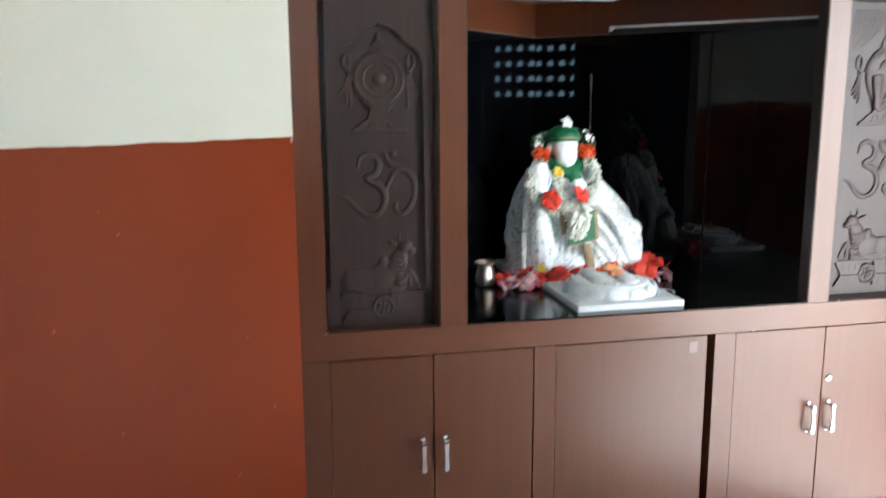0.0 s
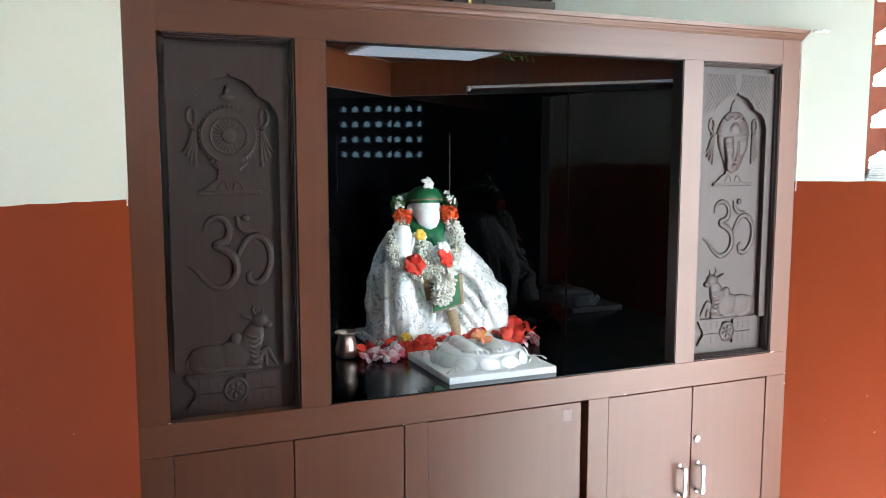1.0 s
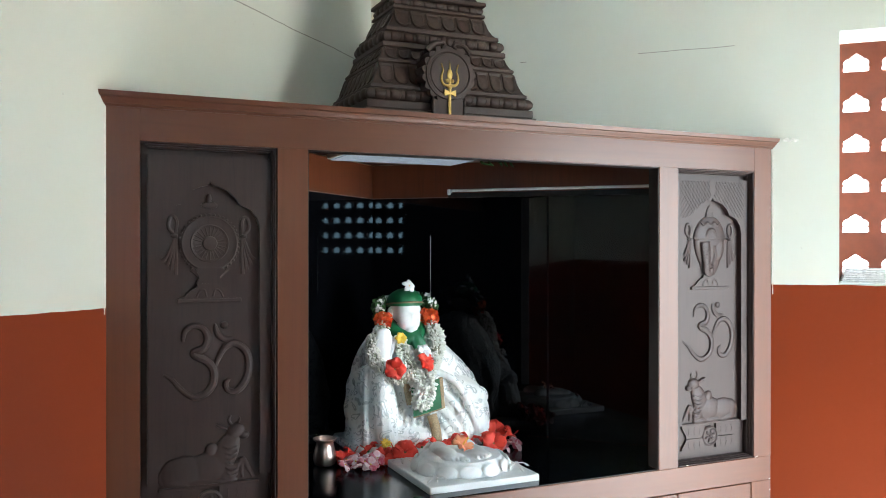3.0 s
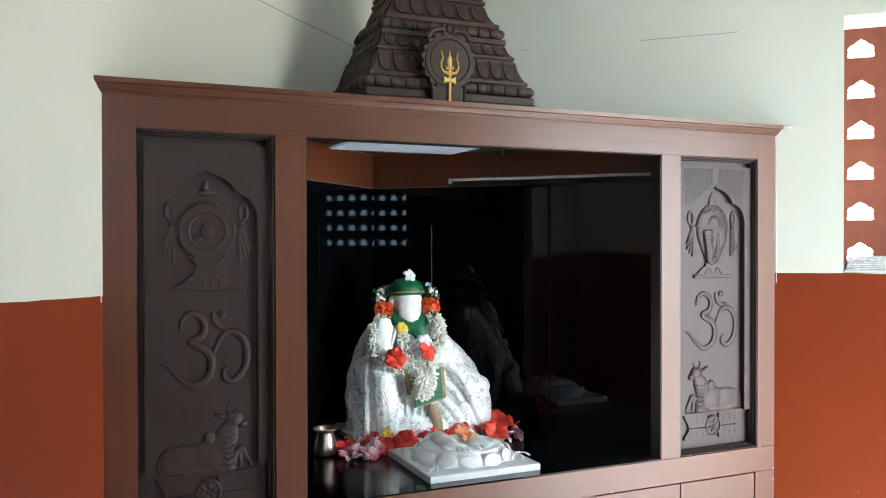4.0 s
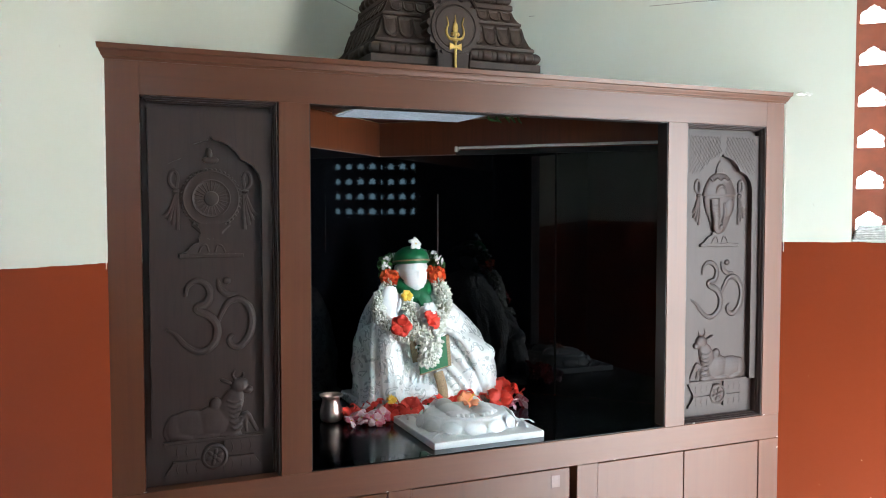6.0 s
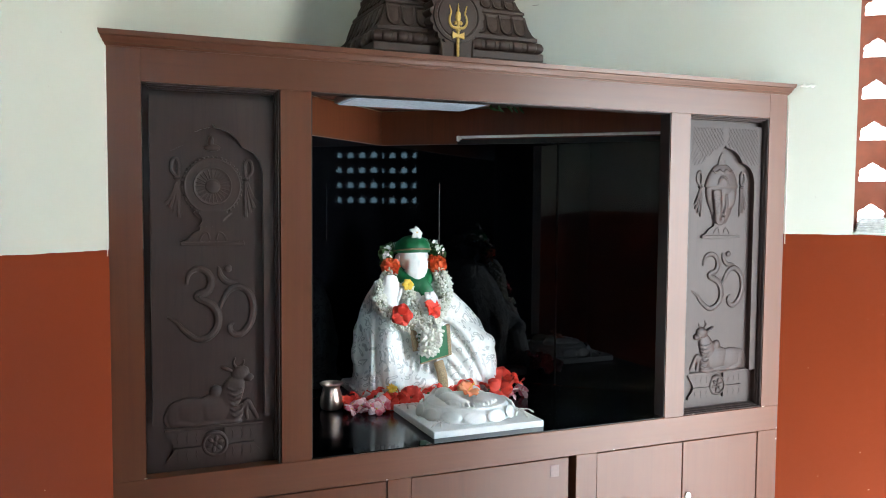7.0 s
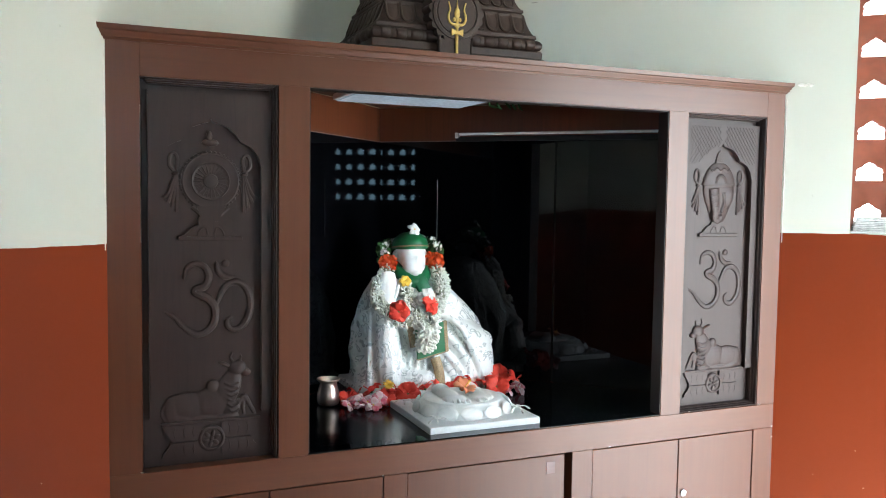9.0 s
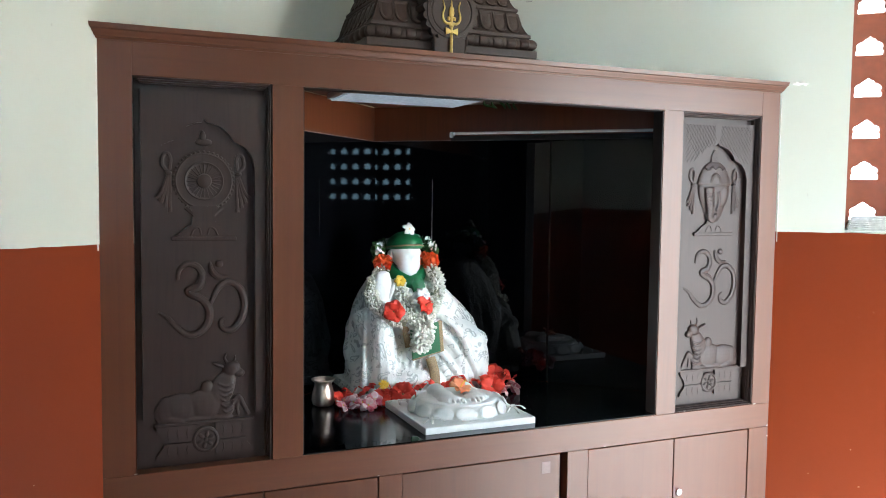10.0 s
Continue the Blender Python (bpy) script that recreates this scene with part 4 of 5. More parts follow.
def statue():
    bm = bmesh.new()
    rows = [(0.000, 0.340, 0.842, 0.505, 0.86), (0.03, 0.345, 0.846, 0.505, 0.86), (0.09, 0.350, 0.852, 0.52, 0.86), (0.15, 0.354, 0.856, 0.535, 0.86), (0.20, 0.362, 0.852, 0.55, 0.85),
            (0.25, 0.372, 0.828, 0.56, 0.84), (0.30, 0.386, 0.785, 0.57, 0.83), (0.35, 0.406, 0.732, 0.58, 0.81), (0.39, 0.428, 0.682, 0.595, 0.79), (0.42, 0.468, 0.655, 0.61, 0.75), (0.44, 0.51, 0.61, 0.63, 0.70)]
    seg = 96
    robe = bmesh.new()
    rings = []
    fine = []
    for (a, b) in zip(rows, rows[1:]):
        for k in range(6):
            t = k / 6
            fine.append([p + (q - p) * t for p, q in zip(a, b)])
    fine.append(list(rows[-1]))
    for h, x0, x1, y0, y1 in fine:
        ring = []
        cx, cy, rx, ry = (x0 + x1) / 2, (y0 + y1) / 2, (x1 - x0) / 2, (y1 - y0) / 2
        low = max(0.0, 1 - h / 0.44)
        for k in range(seg):
            a = 2 * math.pi * k / seg
            c, s = math.cos(a), math.sin(a)
            w = 1 / (abs(c) ** 2.8 + abs(s) ** 2.8) ** (1 / 2.8)
            # creases that fan out from the shoulders, sharp on one side
            q = (a * 7 + h * 16 + 2.2 * noise.noise((c * 1.6, s * 1.6, h * 3))) / (2 * math.pi)
            saw = abs((q % 1.0) - 0.5) * 2
            f = 1 + 0.11 * low * (saw ** 1.5 - 0.4) + 0.045 * noise.noise((c * 2.2, s * 2.2, h * 5)) * (0.5 + low)
            f += 0.050 * noise.noise((c * 5 + h * 7, s * 5, h * 12)) * (0.4 + low)
            # hollow of the lap between the knees
            d = math.exp(-((a - 4.55) / 0.28) ** 2) * math.exp(-((h - 0.14) / 0.09) ** 2)
            ring.append(robe.verts.new((cx + rx * w * c * f, cy + ry * w * s * (f - 0.16 * d), SH + 0.005 + h)))
        rings.append(ring)
    for a, b in zip(rings, rings[1:]):
        for k in range(seg):
            robe.faces.new((a[k], a[(k + 1) % seg], b[(k + 1) % seg], b[k]))
    robe.faces.new(rings[0][::-1])
    robe.faces.new(rings[-1])
    # raised forearm with its hanging sleeve, the raised knee, the folded leg
    sweep(robe, curve_points([(0.40, 0.66, 1.12), (0.412, 0.605, 1.08), (0.432, 0.575, 1.13), (0.446, 0.567, 1.185)], 6), lambda t: 0.056 - 0.022 * t, 14)
    sweep(robe, curve_points([(0.425, 0.575, 1.14), (0.430, 0.555, 1.06), (0.432, 0.540, 0.96), (0.430, 0.530, 0.87)], 6), lambda t: 0.030 + 0.020 * math.sin(3 * t), 12)
    sweep(robe, curve_points([(0.68, 0.66, 1.08), (0.75, 0.60, 1.045), (0.795, 0.575, 1.01)], 6), lambda t: 0.072 - 0.012 * t, 14)
    sweep(robe, curve_points([(0.75, 0.62, 1.0), (0.792, 0.585, 1.0), (0.792, 0.560, 0.93), (0.788, 0.555, 0.865)], 6), 0.060, 14)
    blob(robe, (0.800, 0.560, 1.030), (0.048, 0.040, 0.040), None, 16, 10)
    sweep(robe, curve_points([(0.66, 0.56, 1.05), (0.72, 0.535, 0.96), (0.735, 0.522, 0.865)], 6), lambda t: 0.024 + 0.012 * t, 10)
    sweep(robe, curve_points([(0.44, 0.58, 0.93), (0.52, 0.54, 0.915), (0.60, 0.535, 0.90), (0.66, 0.55, 0.895)], 6), 0.040, 12)
    # long folds from the waist over the raised leg, and creases down the sleeve
    for x0, z0, x1, z1, x2 in ((0.63, 1.14, 0.72, 1.07, 0.80), (0.62, 1.09, 0.70, 1.01, 0.77), (0.62, 1.04, 0.68, 0.96, 0.74), (0.63, 0.99, 0.665, 0.93, 0.70)):
        sweep(robe, curve_points([(x0, 0.560, z0), (x1, 0.522, z1), (x2, 0.508, 0.87)], 6), lambda t: 0.011 + 0.007 * t, 8)
    for k in range(4):
        sweep(robe, curve_points([(0.385 + 0.012 * k, 0.60 - 0.02 * k, 1.16), (0.372 + 0.02 * k, 0.565 - 0.012 * k, 1.03), (0.362 + 0.026 * k, 0.545 - 0.010 * k, 0.87)], 6), lambda t: 0.009 + 0.006 * t, 8)
    for k in range(4):
        x = 0.500 + 0.030 * k
        sweep(robe, curve_points([(x + 0.02, 0.545, 1.00), (x + 0.004, 0.528, 0.94), (x - 0.01 + 0.006 * k, 0.516, 0.862)], 5), lambda t: 0.006 + 0.007 * t, 8)
    add_mesh(bm, fuse(robe, 0.004, 1))
    # stone: head, hand and foot, kept plain
    head = bmesh.new()
    blob(head, (0.551, 0.645, 1.352), (0.055, 0.060, 0.060), None, 26, 18)
    blob(head, (0.553, 0.614, 1.318), (0.044, 0.032, 0.062), None, 24, 18)
    blob(head, (0.556, 0.602, 1.278), (0.027, 0.022, 0.022), None, 18, 12)
    blob(head, (0.555, 0.584, 1.326), (0.0060, 0.0050, 0.016), None, 12, 8)
    add_mesh(bm, fuse(head, 0.003, 5), 1)
    blob(bm, (0.494, 0.650, 1.338), (0.009, 0.018, 0.022), None, 12, 8, 1)
    blob(bm, (0.608, 0.650, 1.338), (0.009, 0.018, 0.022), None, 12, 8, 1)
    sweep(bm, curve_points([(0.430, 0.566, 1.165), (0.434, 0.560, 1.19), (0.436, 0.558, 1.225), (0.436, 0.560, 1.262), (0.437, 0.562, 1.292)], 5), lambda t: (0.015 + 0.019 * math.sin(math.pi * (0.15 + 0.75 * t))) * (1 if t < 0.97 else 0.5), 14, 0.45, 1)
    blob(bm, (0.464, 0.552, 1.222), (0.010, 0.010, 0.030), Matrix.Rotation(radians(18), 4, "Y"), 10, 8, 1)
    blob(bm, (0.395, 0.545, 0.872), (0.058, 0.045, 0.022), None, 18, 10, 1)
    blob(bm, (0.45, 0.525, 0.868), (0.040, 0.030, 0.016), None, 16, 10, 1)
    # low stone seat
    box(bm, 0.33, 0.90, 0.56, 0.84, SH, SH + 0.03, 0.006)
    for f in bm.faces:
        if f.calc_center_median().z < SH + 0.031 and f.calc_area() > 0.005:
            f.material_index = 1
    # wrapped cap with gold edge, scarf
    g = bmesh.ops.create_uvsphere(bm, u_segments=28, v_segments=16, radius=1, matrix=Matrix.Translation((0.551, 0.652, 1.376)) @ Matrix.Rotation(radians(-10), 4, "X") @ Matrix.Diagonal((0.0665, 0.070, 0.050, 1)))
    for q in g["verts"]:
        low = q.co.z < 1.372
        q.co += Vector((0.0015 * math.sin(q.co.z * 500 + q.co.x * 90), 0, 0)) if not low else Vector((0, 0, max(0, 1.366 - q.co.z) * 0.85))
    for f in {f for q in g["verts"] for f in q.link_faces}:
        f.material_index = 2
    ring = [Vector((0.551 + 0.0665 * math.cos(a), 0.650 + 0.070 * math.sin(a), 1.371 - 0.009 * math.sin(a))) for a in (2 * math.pi * k / 40 for k in range(41))]
    sweep(bm, ring, 0.0030, 7, 1.0, 3)
    sweep(bm, curve_points([(0.488, 0.66, 1.305), (0.505, 0.625, 1.272), (0.545, 0.600, 1.250), (0.590, 0.610, 1.268), (0.612, 0.66, 1.305)], 7), lambda t: 0.020 + 0.008 * math.sin(math.pi * t), 12, 1.0, 2)
    sweep(bm, curve_points([(0.560, 0.592, 1.262), (0.575, 0.578, 1.235), (0.585, 0.572, 1.205), (0.588, 0.570, 1.18)], 5), lambda t: 0.030 - 0.010 * t, 10, 0.5, 2)
    # zari bands on the robe
    for pts, r in ([(0.600, 0.512, 0.985), (0.612, 0.500, 0.93), (0.616, 0.498, 0.862)], 0.019), ([(0.498, 0.512, 1.125), (0.503, 0.503, 1.08), (0.512, 0.500, 1.030)], 0.013):
        sweep(bm, curve_points(pts, 6), r, 8, 0.35, 3)
    return bm


# the figure stands a touch taller than its parts were drawn
TALL = Matrix.Translation((-0.012, 0, SH)) @ Matrix.Diagonal((1, 1, 1.012, 1)) @ Matrix.Translation((0, 0, -SH))
part("saint_statue", statue(), [BROCADE, MARBLE, GREEN, GOLDCLOTH], None, "white marble seated statue in brocade robe and green cap", TALL, category="statue")

# green book-cloth with gold edge, held in the lap
cloth = thing("green_cloth_square", TALL @ pose(0.594, 0.508, 1.050, 8, -10, 8), "green cloth square with gold border on the statue", "cloth")
part("cloth", boxes((-0.075, 0.052, -0.004, 0.004, -0.055, 0.058), bev=0.002), GREEN, cloth)
for r in ((0.040, 0.054, -0.0055, 0.0055, -0.056, 0.060), (-0.076, 0.040, -0.0055, 0.0055, -0.057, -0.052)):
    part("border", boxes(r, bev=0.001), GOLDCLOTH, cloth, "gold woven border")


def rnd(a, b):
    return random.uniform(a, b)


def bud_cloud(bm, path, radius, count, size, mat=0, long=2.0):
    """Many small elongated buds round a line."""
    n = len(path)
    for _ in range(count):
        t = rnd(0, n - 1.001)
        i = int(t)
        p = path[i].lerp(path[i + 1], t - i)
        r = radius(t / (n - 1)) if callable(radius) else radius
        d = Vector((rnd(-1, 1), rnd(-1, 1), rnd(-1, 1))).normalized()
        c = p + d * r * rnd(0.75, 1.05)
        q = d.to_track_quat("Z", "Y").to_matrix().to_4x4() @ Matrix.Rotation(rnd(-0.9, 0.9), 4, "X")
        s = size * rnd(0.75, 1.25)
        g = bmesh.ops.create_icosphere(bm, subdivisions=1, radius=1, matrix=Matrix.Translation(c) @ q @ Matrix.Diagonal((s, s, s * long, 1)))
        for f in {f for v in g["verts"] for f in v.link_faces}:
            f.material_index = mat


def petal_cloud(bm, c, r, count, size, mat=0):
    """A ruffled ball of petals."""
    for _ in range(count):
        d = Vector((rnd(-1, 1), rnd(-1, 1), rnd(-1, 1))).normalized()
        p = Vector(c) + Vector((d.x * r[0], d.y * r[1], d.z * r[2])) * rnd(0.7, 1.0)
        m = Matrix.Translation(p) @ d.to_track_quat("Z", "Y").to_matrix().to_4x4() @ Matrix.Rotation(rnd(0, 6.28), 4, "Z") @ Matrix.Rotation(rnd(-0.8, 0.8), 4, "X")
        s = size * rnd(0.7, 1.3)
        vs = [bm.verts.new(m @ Vector(q)) for q in ((-0.4 * s, 0, 0), (0.4 * s, 0, 0), (0.75 * s, 0.2 * s, 0.8 * s), (0.2 * s, 0.35 * s, 1.15 * s), (-0.3 * s, 0.35 * s, 1.1 * s), (-0.75 * s, 0.2 * s, 0.75 * s))]
        f = bm.faces.new(vs)
        f.material_index = mat


def hibiscus_petals(bm, size, ruffle=0.24, count=5, open_=0.5, wide=0.56, mat=0):
    """Five broad ruffled petals round the z axis."""
    for k in range(count):
        a0 = 2 * math.pi * (k + rnd(-0.12, 0.12)) / count
        nu, nv = 6, 7
        grid = []
        ph = rnd(0, 6)
        tilt = open_ + rnd(-0.2, 0.2)
        for i in range(nu):
            t = i / (nu - 1)
            row = []
            for j in range(nv):
                s = j / (nv - 1) * 2 - 1
                w = wide * size * (math.sin(math.pi * min(0.92, 0.12 + 0.72 * t)) ** 0.8)
                r = size * t * (1 - 0.16 * s * s * t)
                z = size * (tilt * t - 0.45 * t * t * t) + ruffle * size * t * t * math.sin(5 * s + ph) * 0.6 + ruffle * size * t * rnd(-0.25, 0.25)
                ca, sa = math.cos(a0), math.sin(a0)
                row.append(bm.verts.new((r * ca - w * s * sa, r * sa + w * s * ca, z + 0.012 * size * (k % 2))))
            grid.append(row)
        for i in range(nu - 1):
            for j in range(nv - 1):
                f = bm.faces.new((grid[i][j], grid[i + 1][j], grid[i + 1][j + 1], grid[i][j + 1]))
                f.material_index = mat
    return bm


def thick(ob, t=0.0008):
    md = ob.modifiers.new("thickness", "SOLIDIFY")
    md.thickness = t
    return ob


def hibiscus(m, size, mat=None, label="red hibiscus flower lying on the granite shelf", name="hibiscus_flower", group="loose flowers", parent=None):
    if parent is None:
        fl = thing(name, m, label, "flower", group)
        base = None
    else:
        fl, base = parent, m
    bm = hibiscus_petals(bmesh.new(), size)
    p = thick(part("petals", bm, mat or RED, fl, "" if parent is None else "red hibiscus bloom", base))
    bm = bmesh.new()
    sweep(bm, curve_points([(0, 0, 0), (0.004 * size / 0.04, 0, size * 0.4), (0.012 * size / 0.04, 0, size * 0.75)], 4), size * 0.035, 6)
    for k in range(10):
        blob(bm, (0.009 * size / 0.04 + rnd(-1, 1) * size * 0.08, rnd(-1, 1) * size * 0.08, size * rnd(0.5, 0.78)), (size * 0.03,) * 3, None, 6, 4)
    st = part("stamen", bm, YELLOW if mat else RED, fl, "", base)
    bm = bmesh.new()
    lathe(bm, [(size * 0.03, -size * 0.12), (size * 0.11, -size * 0.06), (size * 0.14, size * 0.04)], 8)
    part("calyx", bm, LEAF, fl, "green calyx", base)
    return fl


def small_flower(m, size, mat, petals_, name, label, group="loose flowers", narrow=0.28, category="flower", heart=None):
    fl = thing(name, m, label, category, group)
    bm = hibiscus_petals(bmesh.new(), size, 0.04, petals_, 0.35, narrow)
    thick(part("petals", bm, mat, fl), 0.0007)
    bm = bmesh.new()
    blob(bm, (0, 0, size * 0.06), (size * 0.10, size * 0.10, size * 0.08), None, 8, 6)
    part("flower_centre", bm, heart or YELLOW, fl)
    return fl


# garland round the head and over the chest
TWINE = plain("garland_twine", (0.30, 0.32, 0.23), 0.8, var=0.3, scale=120)
garland = thing("flower_garland", TALL, "garland of white buds, orange blooms and green leaves", "garland")
left_strand = curve_points([(0.446, 0.600, 1.290), (0.405, 0.575, 1.245), (0.393, 0.560, 1.205), (0.415, 0.545, 1.165), (0.455, 0.525, 1.135), (0.505, 0.510, 1.115)], 6)
inner_strand = curve_points([(0.494, 0.565, 1.245), (0.505, 0.548, 1.205), (0.520, 0.530, 1.16), (0.536, 0.512, 1.12), (0.550, 0.500, 1.085)], 6)
right_strand = curve_points([(0.640, 0.610, 1.285), (0.650, 0.580, 1.245), (0.642, 0.565, 1.205), (0.618, 0.548, 1.165), (0.586, 0.525, 1.135), (0.560, 0.505, 1.105)], 6)
for strand, rad, cnt in ((left_strand, 0.026, 620), (inner_strand, 0.027, 560), (right_strand, 0.030, 700)):
    bm = bmesh.new()
    sweep(bm, strand, rad * 0.70, 8, 1.0, 1)
    bud_cloud(bm, strand, rad, int(cnt * 1.7), 0.0037)
    tagged(part("bud_strand", bm, [WHITEBUD, TWINE], garland, "thick strand of white buds"), kind="stuff")
bm = bmesh.new()
blob(bm, (0.556, 0.485, 1.064), (0.038, 0.026, 0.040), None, 12, 8, 0)
bud_cloud(bm, [Vector((0.556, 0.485, 1.092)), Vector((0.558, 0.485, 1.066)), Vector((0.548, 0.483, 1.036))], lambda t: 0.047 - 0.015 * t, 640, 0.0055, 0, 1.5)
tagged(part("pendant", bm, [WHITEBUD, LEAF], garland, "round tassel of white buds"), kind="stuff")
for c, r in (((0.452, 0.610, 1.318), (0.030, 0.026, 0.022)), ((0.636, 0.620, 1.322), (0.034, 0.028, 0.030))):
    bm = bmesh.new()
    blob(bm, c, tuple(k * 0.8 for k in r), None, 12, 8)
    petal_cloud(bm, c, r, 150, 0.010)
    part("orange_bloom", bm, ORANGE, garland, "orange petal cluster")
arc = curve_points([(0.446, 0.640, 1.335), (0.456, 0.675, 1.362), (0.490, 0.71, 1.372), (0.560, 0.73, 1.375), (0.622, 0.70, 1.385), (0.650, 0.655, 1.368), (0.648, 0.635, 1.345)], 6)
bm = bmesh.new()
sweep(bm, arc, 0.012, 8)
for p in arc:
    petal_cloud(bm, p, (0.018, 0.018, 0.016), 16, 0.011)
part("leaf_strand", bm, LEAF, garland, "green leafy upper strand")
bm = bmesh.new()
for i, p in enumerate(arc):
    if i % 3 == 0:
        petal_cloud(bm, p + Vector((0, -0.02, 0.012)), (0.010, 0.008, 0.010), 7, 0.009)
part("white_blossoms", bm, WHITEPETAL, garland, "small white blossoms")
for at, size in ((pose(0.452, 0.490, 1.160, 80, 0, -20), 0.040), (pose(0.566, 0.485, 1.178, 60, 0, 20), 0.038)):
    hibiscus(at, size, parent=garland)
for at, mat, s in ((pose(0.493, 0.540, 1.258, 70, 0, 0), YELLOW, 0.023), (pose(0.568, 0.505, 1.212, 60, 0, 10), WHITEPETAL, 0.030), (pose(0.546, 0.505, 1.204, 60, 0, -30), WHITEPETAL, 0.026)):
    bm = hibiscus_petals(bmesh.new(), s, 0.05, 6, 0.4, 0.45)
    thick(part("blossom", bm, mat, garland, "", at))
small_flower(TALL @ pose(0.556, 0.618, 1.436, 62, 0, 12), 0.029, WHITEPETAL, 5, "white_flower", "white five-petalled flower on the green cap", narrow=0.36)

# loose flowers on the shelf
for x, y, z, rx, rz, s in ((0.262, 0.50, 0.868, 30, 20, 0.042), (0.300, 0.53, 0.872, 40, 80, 0.040), (0.385, 0.455, 0.872, 45, 10, 0.042), (0.425, 0.47, 0.880, 30, 140, 0.044), (0.485, 0.495, 0.880, 50, 60, 0.042), (0.545, 0.50, 0.880, 40, 200, 0.044),
                           (0.225, 0.55, 0.875, 35, 130, 0.046), (0.345, 0.50, 0.885, 50, 220, 0.044), (0.455, 0.435, 0.885, 55, 330, 0.046), (0.610, 0.50, 0.885, 55, 20, 0.042), (0.660, 0.49, 0.885, 55, 300, 0.042),
                           (0.795, 0.43, 0.885, 60, 340, 0.046), (0.850, 0.52, 0.905, 60, 10, 0.050), (0.890, 0.48, 0.885, 50, 60, 0.046), (0.720, 0.50, 0.885, 45, 110, 0.044), (0.700, 0.47, 0.872, 30, 60, 0.036), (0.775, 0.475, 0.878, 40, 100, 0.046), (0.815, 0.50, 0.892, 48, 30, 0.048), (0.850, 0.47, 0.884, 30, 250, 0.046)):
    hibiscus(pose(x, y, z, rx, 0, rz), s)
for x, y in ((0.252, 0.448), (0.275, 0.425), (0.302, 0.440), (0.328, 0.428), (0.300, 0.405), (0.265, 0.400), (0.335, 0.46), (0.238, 0.420), (0.285, 0.455), (0.318, 0.398), (0.350, 0.425), (0.836, 0.425), (0.862, 0.435), (0.822, 0.44), (0.875, 0.415)):
    small_flower(pose(x, y, 0.866 + rnd(0, 0.012), rnd(20, 60), rnd(-20, 20), rnd(0, 360)), rnd(0.026, 0.034), PINK, 5, "pink_flower", "small pink and white flower on the granite", narrow=0.42)
small_flower(pose(0.400, 0.475, 0.912, 55, 0, -10), 0.022, YELLOW, 12, "yellow_flower", "yellow daisy-like flower before the statue", narrow=0.16)

# small metal pot
bm = bmesh.new()
lathe(bm, [(0.026, 0), (0.033, 0.004), (0.037, 0.018), (0.036, 0.034), (0.030, 0.058), (0.027, 0.070), (0.028, 0.076), (0.036, 0.082), (0.037, 0.086), (0.034, 0.086), (0.026, 0.077), (0.025, 0.07), (0.030, 0.04), (0.02, 0.008)], 36)
pot = thing("metal_pot", (0.196, 0.515, SH), "small polished metal water pot on the granite", "pot")
part("pot_body", bm, COPPER, pot, "", Matrix.Diagonal((1.06, 1.06, 1.04, 1)))
bm = bmesh.new()
sweep(bm, [Vector((0.0365 * math.cos(a), 0.0365 * math.sin(a), 0.0855)) for a in (2 * math.pi * k / 40 for k in range(41))], 0.0017, 8)
part("rim", bm, COPPER, pot, "rolled bright rim", Matrix.Diagonal((1.06, 1.06, 1.04, 1)))

# marble slab with carved footprints
foot = thing("marble_footprint_slab", (0.566, 0.228, SH), "white marble slab carved with footprints on a lotus", "marble slab")
part("slab", boxes((-0.184, 0.190, -0.178, 0.182, 0.0, 0.023), bev=0.002), MARBLE, foot)
bm = bmesh.new()
lathe(bm, [(0.148, 0.017), (0.150, 0.022), (0.142, 0.040), (0.130, 0.052), (0.126, 0.056), (0.124, 0.060), (0.118, 0.063), (0.08, 0.064), (0.001, 0.065)], 48)
part("lotus_base", bm, MARBLE, foot, "", pose(0.004, 0.005, 0.003) @ Matrix.Diagonal((1.06, 0.97, 1, 1)))
bm = bmesh.new()
blob(bm, (0, 0, 0), (0.0055, 0.036, 0.021), None, 14, 10)
first = None
for k in range(13):
    a = 2 * math.pi * (k + 0.3) / 13
    at = Matrix.Translation((0.004 + 0.157 * math.cos(a), 0.005 + 0.144 * math.sin(a), 0.041)) @ Matrix.Rotation(a, 4, "Z") @ Matrix.Rotation(radians(-24), 4, "Y")
    if first is None:
        first = part("lotus_petal", bm, MARBLE, foot, "", at)
    else:
        ob = new("lotus_petal", first.data)
        ob.parent, ob.matrix_basis = foot, at
for s in (-1, 1):
    bm = bmesh.new()
    blob(bm, (s * 0.050, 0.060, 0.072), (0.030, 0.042, 0.024), None, 18, 10)
    blob(bm, (s * 0.050, 0.005, 0.070), (0.032, 0.075, 0.019), None, 18, 10)
    blob(bm, (s * 0.046, -0.042, 0.067), (0.040, 0.042, 0.015), None, 18, 10)
    for k in range(5):
        blob(bm, (s * (0.018 + 0.0155 * k), -0.086 + 0.004 * k * k * 0.6, 0.067), (0.0085 - 0.0008 * k, 0.016, 0.010), None, 10, 8)
    part("carved_foot", bm, MARBLE, foot)
for x, y, z, s, rz in ((0.428, 0.105, 0.884, 0.036, 10), (0.716, 0.140, 0.886, 0.050, 40), (0.408, 0.345, 0.884, 0.038, 70)):
    small_flower(pose(x, y, z, 0, 0, rz), s, WHITEPETAL, 6, "white_star_flower", "white star-shaped flower on the marble slab", narrow=0.12, heart=WHITEPETAL)
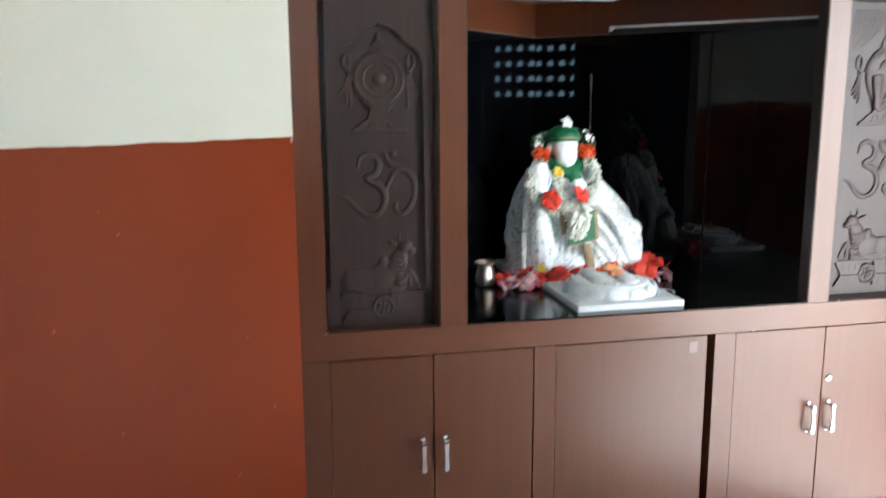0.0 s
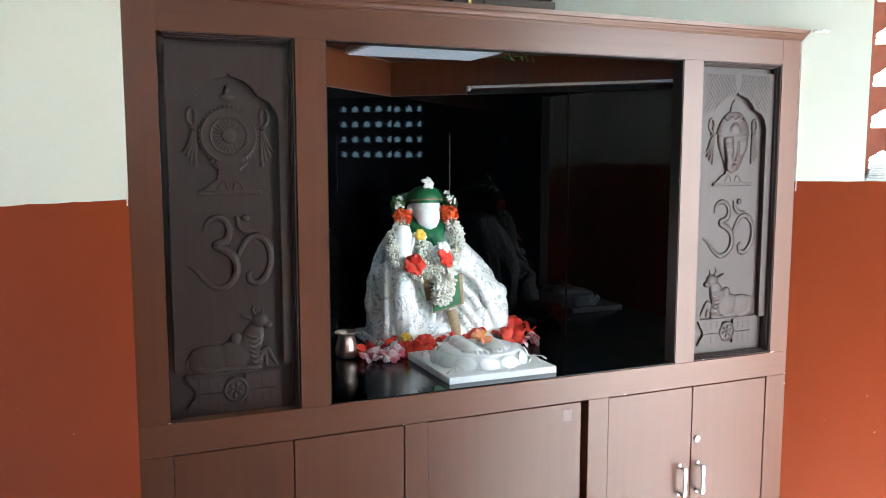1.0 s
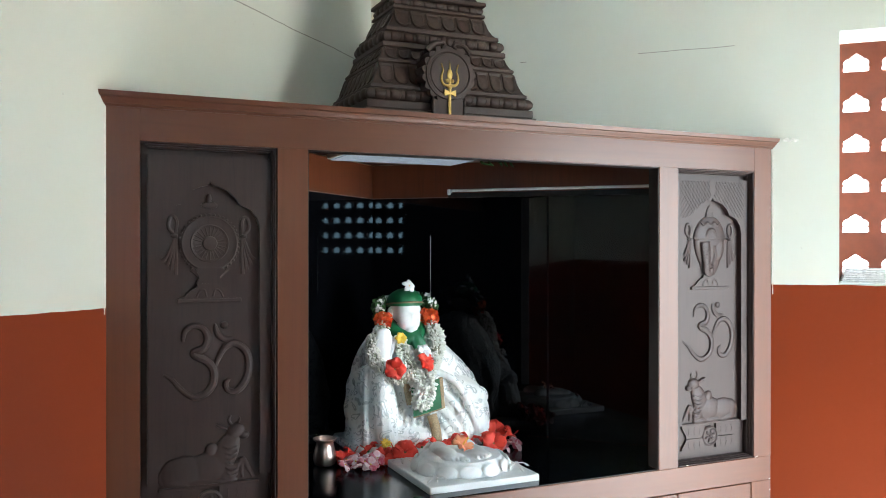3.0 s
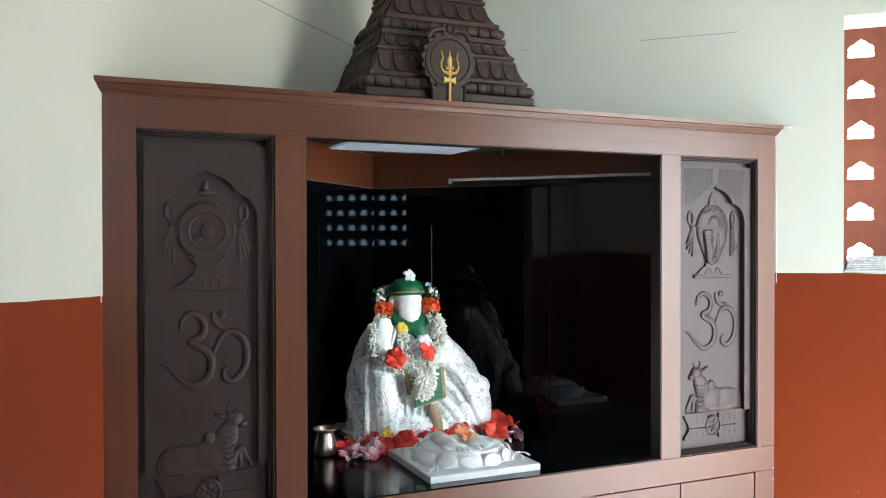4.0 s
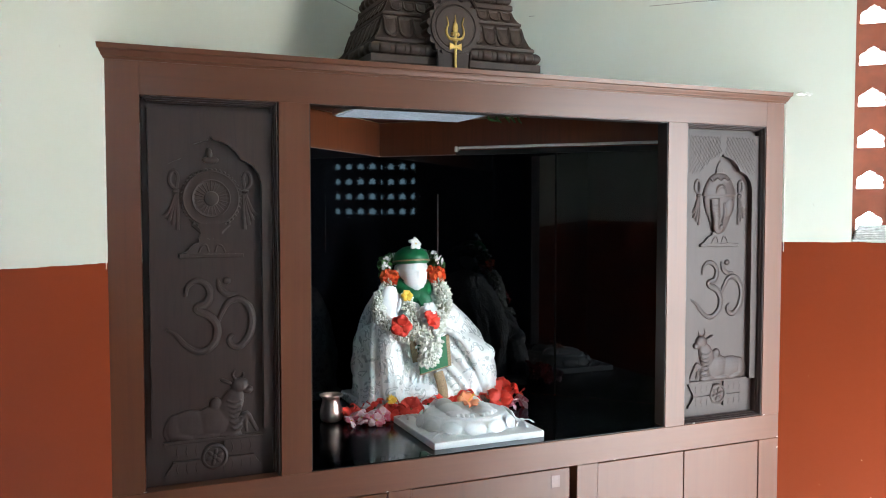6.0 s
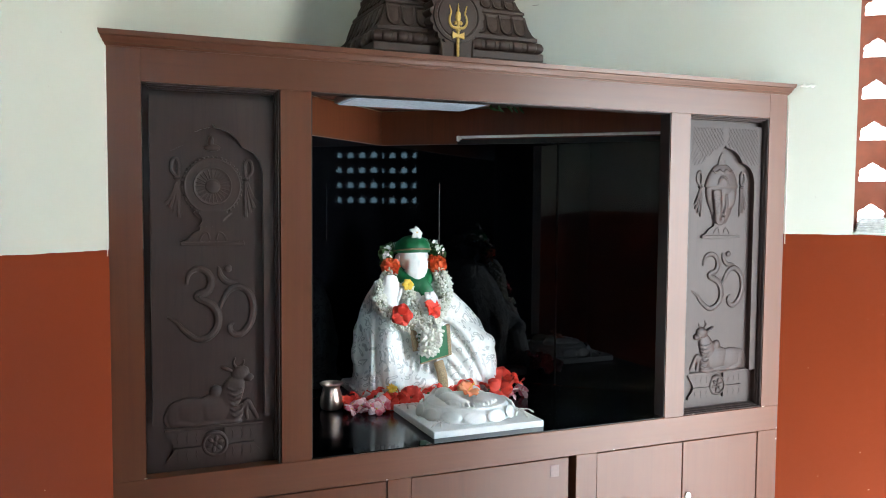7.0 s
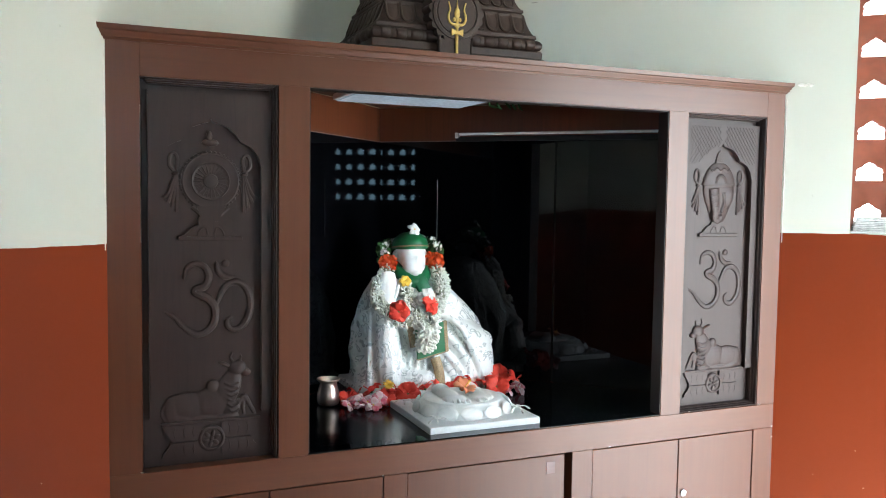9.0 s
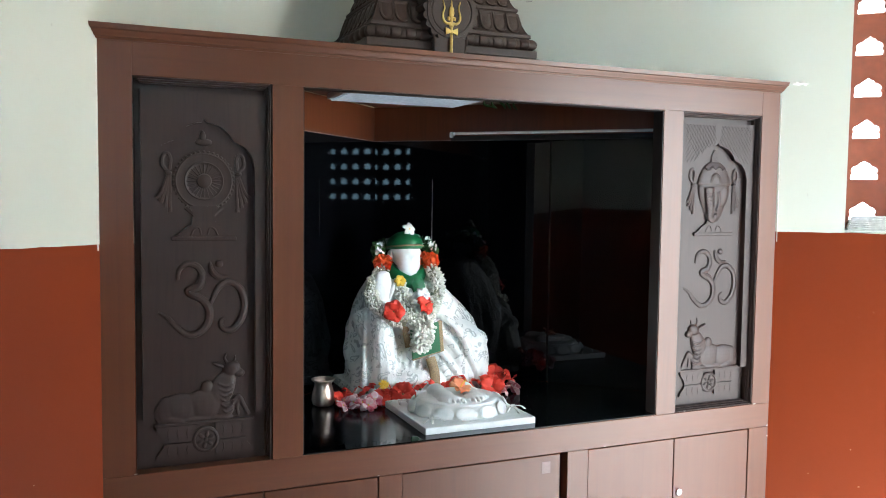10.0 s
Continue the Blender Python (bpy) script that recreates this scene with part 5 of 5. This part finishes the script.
hibiscus(pose(0.578, 0.236, 0.940, 28, 0, 30), 0.042, PEACH, "peach hibiscus flower lying on the marble footprints", "peach_flower")

# ---- lamps in the niche ----
batten = thing("tube_light_batten", WALL_R @ Matrix.Translation((0.362, -0.022, 1.804)), "unlit white tube light on the niche wall", "tube light")
part("housing", boxes((0.0, 1.0, -0.022, -0.001, -0.022, -0.003), bev=0.003), DARK, batten, "dark batten housing")
bm = bmesh.new()
sweep(bm, [Vector((0.02, -0.028, 0.006)), Vector((0.5, -0.028, 0.006)), Vector((0.98, -0.028, 0.006))], 0.0055, 12)
part("tube", bm, TUBE, batten, "unlit glass tube")
for x in (0.006, 0.994):
    part("end_cap", boxes((x - 0.006, x + 0.006, -0.032, -0.002, -0.010, 0.012), bev=0.002), TUBE, batten)
panel = thing("ceiling_light_panel", (0.51, 0.56, 1.925), "square blue-grey light panel under the niche ceiling", "ceiling light")
part("frame", boxes((-0.25, 0.25, -0.15, 0.15, -0.022, -0.0005), bev=0.003), ENAMEL, panel)
# face whose reflections are put into its colour and faint glow
part("diffuser", boxes((-0.240, 0.240, -0.140, 0.140, -0.027, -0.022), bev=0.002), GLOW, panel, "panel face with glow and glints put into its colour")
sprig = thing("leaf_sprig", (0.89, 0.62, 1.925), "small green leaf sprig hanging from the niche ceiling", "leaves")
bm = bmesh.new()
for k in range(5):
    sweep(bm, curve_points([(0.03 * k - 0.05, 0, -0.001), (0.03 * k - 0.04 + rnd(-0.01, 0.01), rnd(-0.02, 0.02), -0.018), (0.03 * k - 0.02, rnd(-0.02, 0.02), -0.028)], 4), lambda t: 0.0015 + 0.004 * math.sin(math.pi * t), 6, 0.6)
part("leaves", bm, LEAF, sprig)

# folded newspaper on the window sill
paper = thing("folded_newspaper", WALL_R @ Matrix.Translation((1.848, 0.055, 1.4645)), "folded newspaper lying on the window sill", "newspaper")
for k in range(8):
    g = 0.002 * k
    bm = bmesh.new()
    box(bm, -0.055 + g, 0.16 - g * rnd(0, 1), -0.045 + g * 0.5, 0.038 - g * 0.3, 0.0062 * k, 0.0062 * k + 0.0054, 0.002)
    part("sheet", bm, PAPER, paper)
